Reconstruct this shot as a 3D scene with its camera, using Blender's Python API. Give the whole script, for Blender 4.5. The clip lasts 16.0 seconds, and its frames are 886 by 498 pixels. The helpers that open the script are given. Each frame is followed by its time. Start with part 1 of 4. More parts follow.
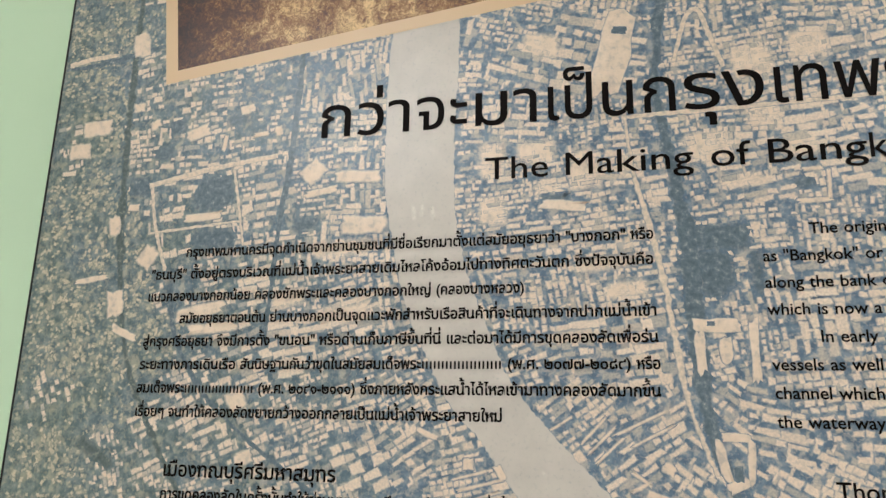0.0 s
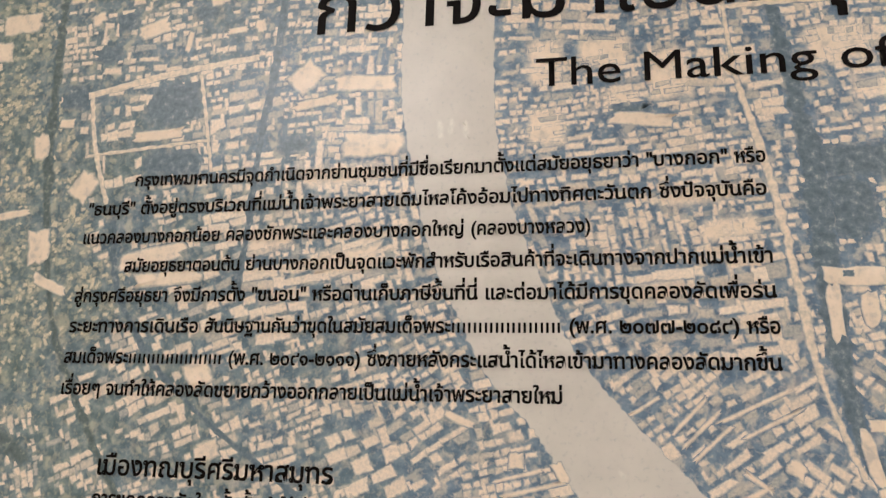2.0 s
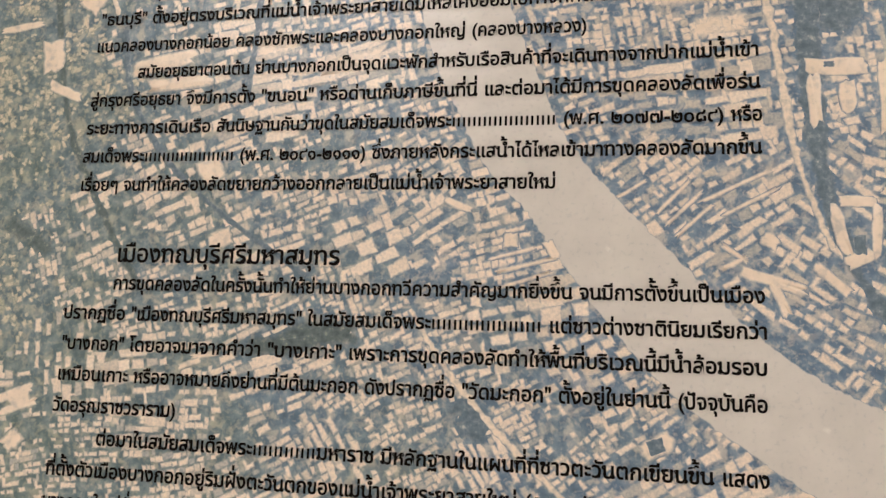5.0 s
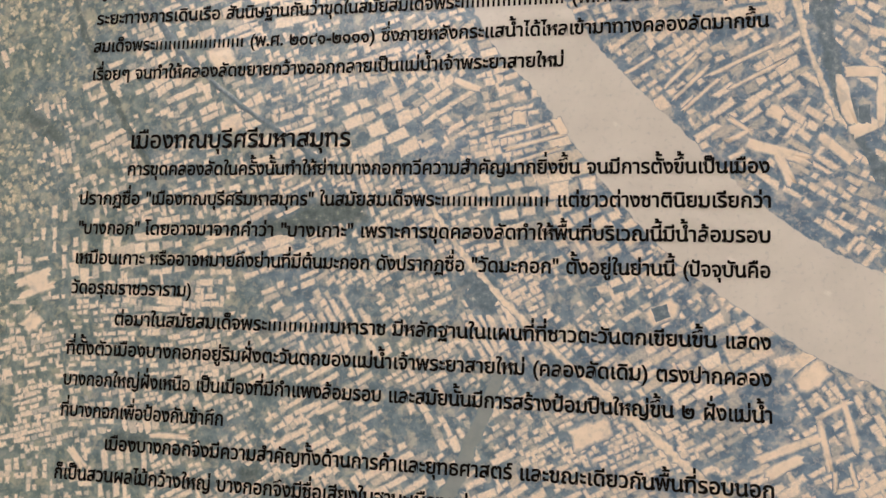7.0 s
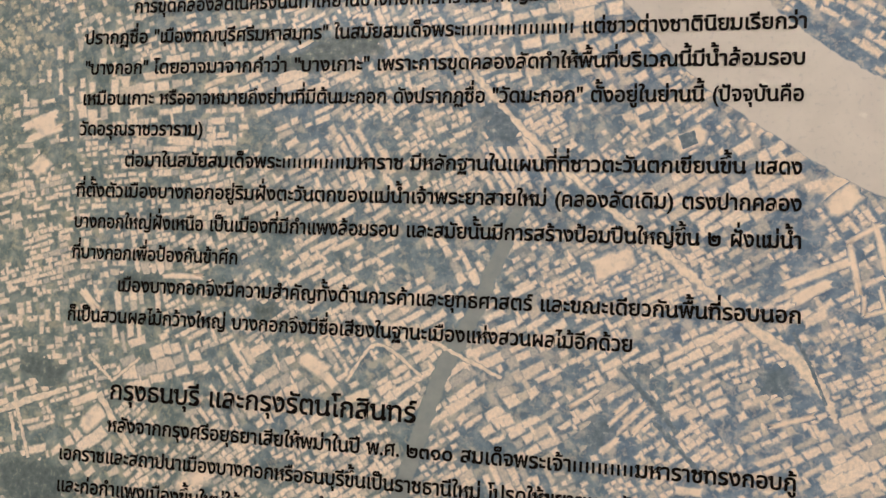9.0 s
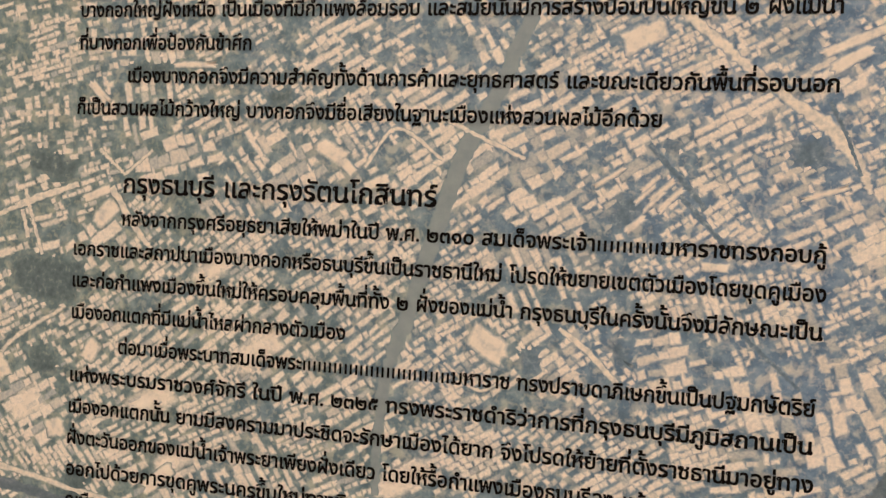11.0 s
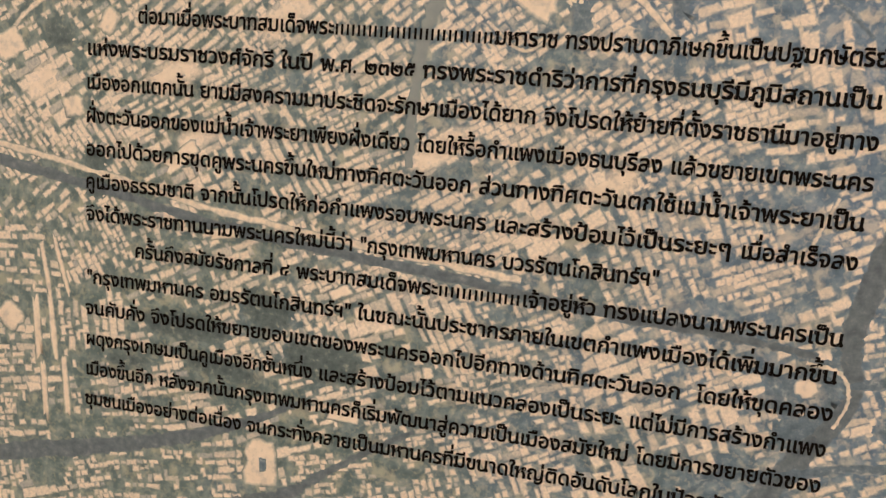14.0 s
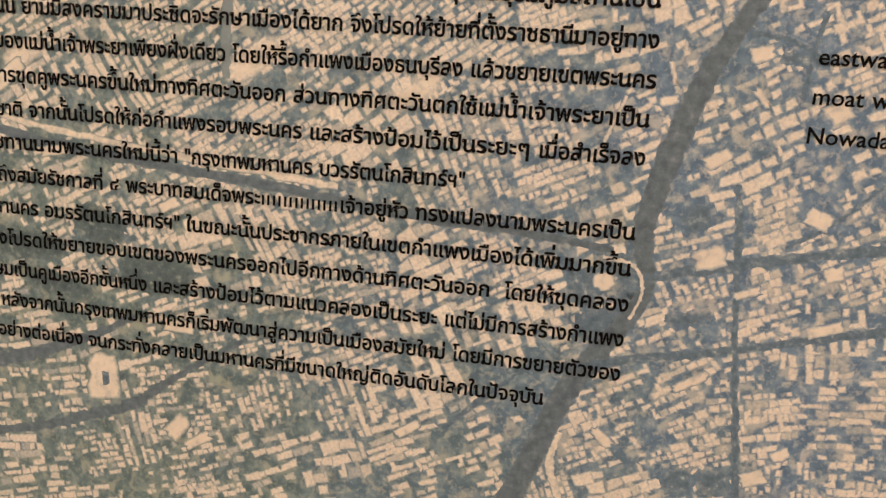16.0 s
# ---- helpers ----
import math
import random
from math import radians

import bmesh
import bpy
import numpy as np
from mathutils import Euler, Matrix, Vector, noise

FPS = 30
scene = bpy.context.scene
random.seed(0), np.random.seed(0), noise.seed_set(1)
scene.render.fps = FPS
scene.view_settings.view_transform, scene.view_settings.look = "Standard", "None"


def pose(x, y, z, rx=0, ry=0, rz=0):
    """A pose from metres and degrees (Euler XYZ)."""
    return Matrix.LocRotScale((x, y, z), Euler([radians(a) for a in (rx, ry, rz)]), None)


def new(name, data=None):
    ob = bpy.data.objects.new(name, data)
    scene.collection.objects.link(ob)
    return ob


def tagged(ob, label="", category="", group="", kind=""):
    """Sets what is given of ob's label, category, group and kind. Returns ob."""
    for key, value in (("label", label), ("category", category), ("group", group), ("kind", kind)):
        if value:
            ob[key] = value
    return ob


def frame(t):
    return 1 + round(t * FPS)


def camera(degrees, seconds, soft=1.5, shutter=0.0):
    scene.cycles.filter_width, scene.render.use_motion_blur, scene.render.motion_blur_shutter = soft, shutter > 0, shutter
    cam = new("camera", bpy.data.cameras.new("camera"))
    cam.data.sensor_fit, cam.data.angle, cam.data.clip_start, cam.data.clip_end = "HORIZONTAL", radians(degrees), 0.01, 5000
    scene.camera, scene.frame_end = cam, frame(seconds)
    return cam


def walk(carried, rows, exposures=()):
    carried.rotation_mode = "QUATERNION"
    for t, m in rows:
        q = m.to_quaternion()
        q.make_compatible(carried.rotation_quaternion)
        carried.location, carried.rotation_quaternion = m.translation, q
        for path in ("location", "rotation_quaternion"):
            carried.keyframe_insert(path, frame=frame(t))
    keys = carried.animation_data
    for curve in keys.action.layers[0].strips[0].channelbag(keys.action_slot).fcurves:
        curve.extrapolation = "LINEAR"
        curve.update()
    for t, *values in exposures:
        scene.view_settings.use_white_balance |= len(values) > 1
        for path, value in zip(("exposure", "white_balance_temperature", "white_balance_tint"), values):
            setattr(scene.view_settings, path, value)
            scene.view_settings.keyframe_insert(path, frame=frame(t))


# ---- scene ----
import collections
import itertools

# A printed information board on a pale green museum wall; the camera reads down its first column.
LINE0 = 1.60          # height of the first text line
cam = camera(62.84, 16.0, soft=1.4)
PATH = [
    (0.0, pose(0.3916, -0.5414, -0.1412, 103.86, -1.05, 13.33)),
    (0.5, pose(0.3477, -0.4713, -0.1409, 103.43, -0.82, 13.10)),
    (1.0, pose(0.3173, -0.4196, -0.1486, 103.60, -1.48, 12.69)),
    (1.5, pose(0.3194, -0.4060, -0.1504, 103.88, -1.77, 11.55)),
    (2.0, pose(0.3189, -0.4062, -0.1497, 103.76, -1.48, 10.69)),
    (2.5, pose(0.3165, -0.4072, -0.1581, 103.22, -1.55, 10.24)),
    (3.0, pose(0.3156, -0.4102, -0.1747, 102.72, -1.80, 10.06)),
    (3.5, pose(0.3106, -0.4124, -0.1948, 101.76, -2.07, 9.89)),
    (4.0, pose(0.3133, -0.4121, -0.2120, 100.74, -2.16, 9.97)),
    (6.5, pose(0.3241, -0.4145, -0.2773, 97.05, -2.12, 10.34)),
    (7.0, pose(0.3172, -0.4142, -0.2916, 96.38, -2.06, 10.32)),
    (7.5, pose(0.3196, -0.4118, -0.3016, 95.63, -1.91, 10.47)),
    (8.0, pose(0.3161, -0.4112, -0.3134, 94.98, -1.95, 10.48)),
    (8.5, pose(0.3134, -0.4054, -0.3339, 93.94, -2.16, 10.62)),
    (9.0, pose(0.3079, -0.3989, -0.3596, 92.73, -2.37, 10.56)),
    (11.5, pose(0.2986, -0.3864, -0.4654, 86.92, -3.10, 11.00)),
    (12.0, pose(0.2951, -0.3845, -0.4863, 85.81, -3.54, 11.18)),
    (12.5, pose(0.2872, -0.3820, -0.5155, 84.51, -4.20, 11.35)),
    (13.0, pose(0.2857, -0.3784, -0.5421, 83.15, -4.63, 11.59)),
    (13.5, pose(0.2851, -0.3782, -0.5607, 82.03, -4.71, 11.60)),
    (14.0, pose(0.2897, -0.3787, -0.5808, 81.01, -4.74, 11.67)),
    (14.5, pose(0.3001, -0.3771, -0.5974, 80.09, -4.88, 11.60)),
    (15.0, pose(0.3148, -0.3732, -0.6089, 79.36, -4.92, 11.31)),
    (15.5, pose(0.3403, -0.3734, -0.6123, 78.85, -4.49, 10.71)),
    (16.0, pose(0.3799, -0.3804, -0.6081, 79.07, -3.98, 9.66))
]
walk(cam, [(t, pose(0, 0, LINE0) @ m) for t, m in PATH],
     exposures=[(0.0, 0.0, 6050, 7), (1.0, 0.0, 6150, 9), (2.0, 0.0, 6400, 13), (4.0, 0.02, 6450, 14), (9.0, 0.02, 6600, 15), (11.5, 0.02, 6900, 15), (12.5, 0.02, 7200, 16), (16.0, 0.02, 7150, 17)])

# ---------------------------------------------------------------- light
world = bpy.data.worlds.new("room_dark")
world.use_nodes = True
world.node_tree.nodes["Background"].inputs[0].default_value = (0.9, 0.95, 1.0, 1)
world.node_tree.nodes["Background"].inputs[1].default_value = 0.05
scene.world = world

LAMP_COLOR, LAMP_POWER = (1.0, 0.945, 0.905), 24.5


# ---------------------------------------------------------------- materials
def mat(name, color, rough=0.5, spec=0.5, metal=0.0):
    m = bpy.data.materials.new(name)
    m.use_nodes = True
    b = m.node_tree.nodes["Principled BSDF"]
    b.inputs["Base Color"].default_value = (*color, 1)
    b.inputs["Roughness"].default_value = rough
    b.inputs["Specular IOR Level"].default_value = spec
    b.inputs["Metallic"].default_value = metal
    return m, m.node_tree, b


def noise_node(nt, co, scale, detail=3.0, rough=0.55, dist=0.0):
    n = nt.nodes.new("ShaderNodeTexNoise")
    n.inputs["Scale"].default_value = scale
    n.inputs["Detail"].default_value = detail
    n.inputs["Roughness"].default_value = rough
    n.inputs["Distortion"].default_value = dist
    nt.links.new(co, n.inputs["Vector"])
    return n


def ramp_node(nt, fac, stops):
    r = nt.nodes.new("ShaderNodeValToRGB")
    e = r.color_ramp.elements
    while len(e) < len(stops):
        e.new(0.5)
    for k, (p, c) in enumerate(stops):
        e[k].position, e[k].color = p, (*c, 1)
    nt.links.new(fac, r.inputs["Fac"])
    return r


def mix_node(nt, fac, a, b, blend="MIX"):
    m = nt.nodes.new("ShaderNodeMix")
    m.data_type, m.blend_type = "RGBA", blend
    for socket, value in ((m.inputs[0], fac), (m.inputs[6], a), (m.inputs[7], b)):
        if isinstance(value, bpy.types.NodeSocket):
            nt.links.new(value, socket)
        elif isinstance(value, tuple):
            socket.default_value = (*value, 1)
        else:
            socket.default_value = value
    return m.outputs[2]


def bump(nt, b, height, strength, distance=0.001):
    n = nt.nodes.new("ShaderNodeBump")
    n.inputs["Strength"].default_value = strength
    n.inputs["Distance"].default_value = distance
    nt.links.new(height, n.inputs["Height"])
    nt.links.new(n.outputs[0], b.inputs["Normal"])


def painted(name, color, rough=0.6, scale=60.0):
    """Rolled wall paint: slight unevenness and orange-peel relief."""
    m, nt, b = mat(name, color, rough, 0.4)
    co = nt.nodes.new("ShaderNodeTexCoord").outputs["Object"]
    broad = noise_node(nt, co, 2.5, 4).outputs["Fac"]
    dark, light = tuple(c * 0.93 for c in color), tuple(min(1, c * 1.04) for c in color)
    nt.links.new(ramp_node(nt, broad, [(0.3, dark), (0.7, light)]).outputs[0], b.inputs["Base Color"])
    bump(nt, b, noise_node(nt, co, scale * 6, 2).outputs["Fac"], 0.12, 0.0008)
    return m


GLOSS = 0.33


def map_ink(name, stops=None, fine=700.0, use_island=False, bed=None):
    """Ink of the printed aerial photograph: the mottled ground of trees, roofs and shade, and over it,
    as far as the part's soft edge reaches, the tone of a roof, a road or water."""
    m, nt, b = mat(name, (0.3, 0.35, 0.4), GLOSS, 0.42)
    co = nt.nodes.new("ShaderNodeTexCoord").outputs["Object"]
    broad = noise_node(nt, co, 16, 4, 0.6).outputs["Fac"]
    mid = noise_node(nt, co, 130, 3, 0.55, 0.2).outputs["Fac"]
    speck = noise_node(nt, co, 330, 2, 0.5, 0.2).outputs["Fac"]
    ground = ramp_node(nt, mid, GROUND).outputs[0]
    green = ramp_node(nt, mid, ORCHARD).outputs[0]
    sep = nt.nodes.new("ShaderNodeSeparateXYZ")
    nt.links.new(co, sep.inputs[0])
    side = nt.nodes.new("ShaderNodeMath")           # orchards lie towards the west
    side.operation = "MULTIPLY_ADD"
    nt.links.new(sep.outputs[0], side.inputs[0])
    side.inputs[1].default_value = 1.6
    south = nt.nodes.new("ShaderNodeMath")          # and further east towards the foot of the map
    south.operation = "MULTIPLY_ADD"
    nt.links.new(sep.outputs[2], south.inputs[0])
    south.inputs[1].default_value = 0.55
    nt.links.new(broad, south.inputs[2])
    nt.links.new(south.outputs[0], side.inputs[2])
    lean = nt.nodes.new("ShaderNodeMath")
    lean.operation, lean.inputs[1].default_value = "SUBTRACT", 0.93
    nt.links.new(side.outputs[0], lean.inputs[0])
    west = ramp_node(nt, lean.outputs[0], [(0.22, (1, 1, 1)), (0.90, (0, 0, 0))]).outputs[0]
    ground = mix_node(nt, west, ground, green)
    blotch = noise_node(nt, co, 105, 3, 0.55, 0.3).outputs["Fac"]
    lots = ramp_node(nt, blotch, [(0.53, (0, 0, 0)), (0.65, (0.6, 0.6, 0.6))]).outputs[0]
    dots = ramp_node(nt, speck, [(0.52, (0, 0, 0)), (0.70, (0.42, 0.42, 0.42))]).outputs[0]
    light = mix_node(nt, west, (0.66, 0.56, 0.46), (0.44, 0.41, 0.30))
    yards = ramp_node(nt, noise_node(nt, co, 48, 3, 0.5, 0.3).outputs["Fac"], [(0.62, (0, 0, 0)), (0.72, (0.4, 0.4, 0.4))]).outputs[0]
    yards = mix_node(nt, west, yards, (0.0, 0.0, 0.0))
    color = mix_node(nt, yards, ground, light)
    color = mix_node(nt, lots, color, light)
    color = mix_node(nt, dots, color, light)
    if bed:
        color = ramp_node(nt, noise_node(nt, co, 45, 3, 0.6).outputs["Fac"], bed).outputs[0]
    if stops:
        if use_island:
            src = nt.nodes.new("ShaderNodeNewGeometry").outputs["Random Per Island"]
        else:
            src = noise_node(nt, co, fine, 3, 0.6).outputs["Fac"]
        top = ramp_node(nt, src, stops).outputs[0]
        if use_island:
            grain = noise_node(nt, co, fine, 2).outputs["Fac"]
            top = mix_node(nt, 0.26, top, ramp_node(nt, grain, [(0.38, (0.24, 0.26, 0.28)), (0.6, (0.8, 0.66, 0.52))]).outputs[0])
        cover = nt.nodes.new("ShaderNodeAttribute")
        cover.attribute_name = "cover"
        # the edge frays: grain of the photograph eats into the soft rim
        fray = noise_node(nt, co, 360, 3, 0.55, 0.4).outputs["Fac"]
        worn = nt.nodes.new("ShaderNodeMath")
        worn.operation, worn.inputs[1].default_value = "MULTIPLY_ADD", 1.8 if use_island else 1.1
        nt.links.new(fray, worn.inputs[0])
        shift = nt.nodes.new("ShaderNodeMath")
        shift.operation, shift.inputs[1].default_value = "SUBTRACT", 0.82 if use_island else 0.55
        nt.links.new(cover.outputs["Fac"], shift.inputs[0])
        nt.links.new(shift.outputs[0], worn.inputs[2])
        rim = nt.nodes.new("ShaderNodeMapRange")
        rim.inputs["From Min"].default_value, rim.inputs["From Max"].default_value = 0.08, 0.92
        nt.links.new(worn.outputs[0], rim.inputs["Value"])
        fade = nt.nodes.new("ShaderNodeMath")
        fade.operation, fade.use_clamp, fade.inputs[1].default_value = "MULTIPLY", True, 2.0
        nt.links.new(cover.outputs["Fac"], fade.inputs[0])
        both = nt.nodes.new("ShaderNodeMath")
        both.operation = "MULTIPLY"
        nt.links.new(rim.outputs[0], both.inputs[0])
        nt.links.new(fade.outputs[0], both.inputs[1])
        color = mix_node(nt, both.outputs[0], color, top)
    nt.links.new(color, b.inputs["Base Color"])
    return m


GROUND = [(0.25, (0.074, 0.122, 0.184)), (0.45, (0.118, 0.180, 0.254)), (0.6, (0.185, 0.250, 0.318)), (0.8, (0.36, 0.37, 0.39))]
ORCHARD = [(0.25, (0.070, 0.104, 0.110)), (0.45, (0.118, 0.164, 0.163)), (0.62, (0.205, 0.250, 0.232)), (0.8, (0.39, 0.38, 0.32))]
M_ground = map_ink("map_ground_ink")
M_roof = map_ink("map_roof_ink", [(0.0, (0.34, 0.34, 0.33)), (0.16, (0.58, 0.50, 0.41)), (0.34, (0.82, 0.66, 0.52)), (1.0, (0.90, 0.73, 0.58))], 500, True)
M_hut = map_ink("map_hut_ink", [(0.0, (0.20, 0.23, 0.20)), (0.4, (0.42, 0.39, 0.28)), (1.0, (0.72, 0.60, 0.42))], 700, True)
WATER = [(0.3, (0.585, 0.53, 0.475)), (0.7, (0.655, 0.59, 0.525))]
M_water = map_ink("map_river_ink", WATER, 45)
M_canal = map_ink("map_canal_ink", [(0.3, (0.215, 0.245, 0.245)), (0.7, (0.28, 0.30, 0.285))], 120)
M_boat = map_ink("map_boat_ink", [(0.3, (0.62, 0.57, 0.51)), (0.6, (0.74, 0.68, 0.60))], 300, bed=WATER)
M_moat = map_ink("map_moat_ink", [(0.35, (0.088, 0.112, 0.132)), (0.60, (0.150, 0.178, 0.196)), (0.75, (0.25, 0.26, 0.26))], 190)
M_grove = map_ink("map_grove_ink", [(0.35, (0.065, 0.095, 0.100)), (0.57, (0.120, 0.150, 0.148)), (0.64, (0.20, 0.23, 0.20)), (0.74, (0.44, 0.41, 0.33))], 230)
M_shade = map_ink("map_shade_ink", [(0.35, (0.080, 0.120, 0.155)), (0.56, (0.145, 0.190, 0.225)), (0.63, (0.22, 0.26, 0.28)), (0.72, (0.46, 0.44, 0.40))], 210)
M_lane = map_ink("map_lane_ink", [(0.3, (0.52, 0.46, 0.39)), (0.6, (0.84, 0.68, 0.53))], 260)
M_pale = map_ink("map_pale_ink", [(0.32, (0.60, 0.51, 0.43)), (0.46, (0.79, 0.64, 0.50)), (0.7, (0.88, 0.71, 0.56))], 130)
M_letter, nt, b = mat("letter_ink", (0.006, 0.004, 0.0035), 0.55, 0.06)
M_wall = painted("pale_green_paint", (0.60, 0.77, 0.54))
M_white = painted("warm_white_paint", (0.76, 0.74, 0.70))
M_ceiling = painted("white_ceiling_paint", (0.78, 0.78, 0.75), 0.8)
M_edge, _, _ = mat("black_edge_strip", (0.015, 0.018, 0.016), 0.45)
M_back, _, _ = mat("board_core", (0.55, 0.55, 0.52), 0.7)
M_frame, _, _ = mat("white_lamp_frame", (0.75, 0.75, 0.74), 0.4)


def floor_stone():
    m, nt, b = mat("grey_floor_stone", (0.32, 0.30, 0.27), 0.35)
    co = nt.nodes.new("ShaderNodeTexCoord").outputs["Object"]
    n = noise_node(nt, co, 9, 6).outputs["Fac"]
    nt.links.new(ramp_node(nt, n, [(0.3, (0.25, 0.23, 0.20)), (0.7, (0.38, 0.36, 0.32))]).outputs[0], b.inputs["Base Color"])
    return m


def glowing(name, color, power):
    m = bpy.data.materials.new(name)
    m.use_nodes = True
    nt = m.node_tree
    nt.nodes.remove(nt.nodes["Principled BSDF"])
    e = nt.nodes.new("ShaderNodeEmission")
    e.inputs[0].default_value, e.inputs[1].default_value = (*color, 1), power
    nt.links.new(e.outputs[0], nt.nodes["Material Output"].inputs[0])
    return m


def sepia(name):
    """The sepia ink of the old photograph: foliage mottle, darker towards its foot."""
    m, nt, b = mat(name, (0.3, 0.2, 0.1), GLOSS)
    co = nt.nodes.new("ShaderNodeTexCoord").outputs["Object"]
    n1 = noise_node(nt, co, 34, 5, 0.65, 0.6).outputs["Fac"]
    n2 = noise_node(nt, co, 190, 4, 0.7, 1.5).outputs["Fac"]
    sep = nt.nodes.new("ShaderNodeSeparateXYZ")
    nt.links.new(co, sep.inputs[0])
    lit = nt.nodes.new("ShaderNodeMapRange")              # the foliage catches light away from the shaded corner
    lit.inputs["From Min"].default_value, lit.inputs["From Max"].default_value = -0.02, 0.12
    lit.inputs["To Min"].default_value, lit.inputs["To Max"].default_value = 0.24, 0.62
    nt.links.new(sep.outputs[0], lit.inputs["Value"])
    blend = mix_node(nt, 0.34, mix_node(nt, 0.5, n1, n2), lit.outputs[0])
    c = ramp_node(nt, blend, [(0.39, (0.028, 0.007, 0.005)), (0.47, (0.090, 0.028, 0.012)), (0.53, (0.30, 0.140, 0.045)), (0.60, (0.78, 0.53, 0.24))])
    nt.links.new(c.outputs[0], b.inputs["Base Color"])
    return m


# ---------------------------------------------------------------- building helpers
def part(name, mesh_or_bm, material, parent=None, label=""):
    """Links a mesh (or a bmesh) as one object under its thing."""
    me = mesh_or_bm
    if isinstance(me, bmesh.types.BMesh):
        me = bpy.data.meshes.new(name)
        mesh_or_bm.to_mesh(me)
        mesh_or_bm.free()
    if material:
        me.materials.append(material)
    ob = new(name, me)
    ob.parent = parent
    return tagged(ob, label)


def box_bm(x0, x1, y0, y1, z0, z1, bevel=0.0):
    bm = bmesh.new()
    bmesh.ops.create_cube(bm, size=1, matrix=Matrix.Translation(((x0 + x1) / 2, (y0 + y1) / 2, (z0 + z1) / 2)) @ Matrix.Diagonal((x1 - x0, y1 - y0, z1 - z0, 1)))
    if bevel:
        bmesh.ops.bevel(bm, geom=bm.edges[:], offset=bevel, segments=2, affect="EDGES")
    return bm


def arrays_mesh(name, verts, faces, cover=None):
    """A mesh from numpy arrays of corners and of equal-sided faces."""
    me = bpy.data.meshes.new(name)
    n, k = faces.shape
    me.vertices.add(len(verts))
    me.vertices.foreach_set("co", np.asarray(verts, np.float32).ravel())
    me.loops.add(n * k)
    me.loops.foreach_set("vertex_index", faces.astype(np.int32).ravel())
    me.polygons.add(n)
    me.polygons.foreach_set("loop_start", np.arange(0, n * k, k, dtype=np.int32))
    if cover is not None:
        a = me.attributes.new("cover", "FLOAT", "POINT")
        a.data.foreach_set("value", np.asarray(cover, np.float32))
    me.update(calc_edges=True)
    me.validate()
    return me


# ---------------------------------------------------------------- the room
BX0, BX1, BZ0, BZ1 = -0.121, 1.035, 0.42, 2.16     # the board
WALL_Y = 0.020
RX0, RX1, RY0, TOP = -2.2, 3.2, -3.6, 2.75
tagged(part("wall_north", box_bm(RX0, RX1, WALL_Y, WALL_Y + 0.15, 0, TOP), M_wall), "pale green painted plaster wall behind the board", "wall", kind="structure")
tagged(part("wall_south", box_bm(RX0, RX1, RY0 - 0.15, RY0, 0, TOP), M_white), "warm white painted plaster wall facing the board", "wall", kind="structure")
tagged(part("wall_west", box_bm(RX0 - 0.15, RX0, RY0, WALL_Y, 0, TOP), M_white), "warm white painted plaster side wall", "wall", kind="structure")
tagged(part("wall_east", box_bm(RX1, RX1 + 0.15, RY0, WALL_Y, 0, TOP), M_white), "warm white painted plaster side wall", "wall", kind="structure")
tagged(part("floor", box_bm(RX0, RX1, RY0, WALL_Y, -0.1, 0), floor_stone()), "grey polished stone floor of the room", "floor", kind="structure")
tagged(part("ceiling", box_bm(RX0, RX1, RY0, WALL_Y, TOP, TOP + 0.1), M_ceiling), "white painted flat ceiling of the room", "ceiling", kind="structure")


def ceiling_light(x, y, w, d, power):
    base = new("ceiling_light")
    base.location = (x, y, TOP)
    t = 0.03
    bm = bmesh.new()
    for x0, x1, y0, y1 in ((-w, w, -d, -d + t), (-w, w, d - t, d), (-w, -w + t, -d + t, d - t), (w - t, w, -d + t, d - t)):
        bmesh.ops.create_cube(bm, size=1, matrix=Matrix.Translation(((x0 + x1) / 2, (y0 + y1) / 2, -0.03)) @ Matrix.Diagonal((x1 - x0, y1 - y0, 0.056, 1)))
    part("frame", bm, M_frame, base)
    part("diffuser", box_bm(-w + t, w - t, -d + t, d - t, -0.045, -0.02), glowing("lit_diffuser", LAMP_COLOR, power), base, "glowing white diffuser")
    return tagged(base, "unseen white ceiling light panel, switched on", "ceiling light", "ceiling lights of the room")


ceiling_light(-0.6, -2.1, 0.6, 0.3, LAMP_POWER * 1.08)
# second panel is added out of view to light the board's right side
ceiling_light(2.05, -2.1, 0.6, 0.3, LAMP_POWER * 0.9)

# ---------------------------------------------------------------- the board
board = tagged(new("information_board"), "printed board, aerial city photograph under black Thai and English text", "information board")
part("backing", box_bm(BX0, BX1, 0.0006, WALL_Y, BZ0, BZ1), M_back, board, "rigid backing board")
# thin black strips that draw a dark line round the board
for x0, x1, z0, z1 in ((BX0 - 0.0013, BX0, BZ0 - 0.0022, BZ1 + 0.0022), (BX1, BX1 + 0.0022, BZ0 - 0.0022, BZ1 + 0.0022), (BX0, BX1, BZ0 - 0.0022, BZ0), (BX0, BX1, BZ1, BZ1 + 0.0022)):
    part("edge_strip", box_bm(x0, x1, -0.0012, WALL_Y, z0, z1, 0.0003), M_edge, board, "thin black strip along the board edge")
sheet = bmesh.new()
bmesh.ops.create_grid(sheet, x_segments=2, y_segments=2, size=0.5, matrix=Matrix.Translation(((BX0 + BX1) / 2, 0, (BZ0 + BZ1) / 2)) @ Matrix.Diagonal((BX1 - BX0, 1, BZ1 - BZ0, 1)) @ pose(0, 0, 0, 90))
printed = part("printed_map", sheet, M_ground, board, "blue-grey aerial photograph of a river city, printed")

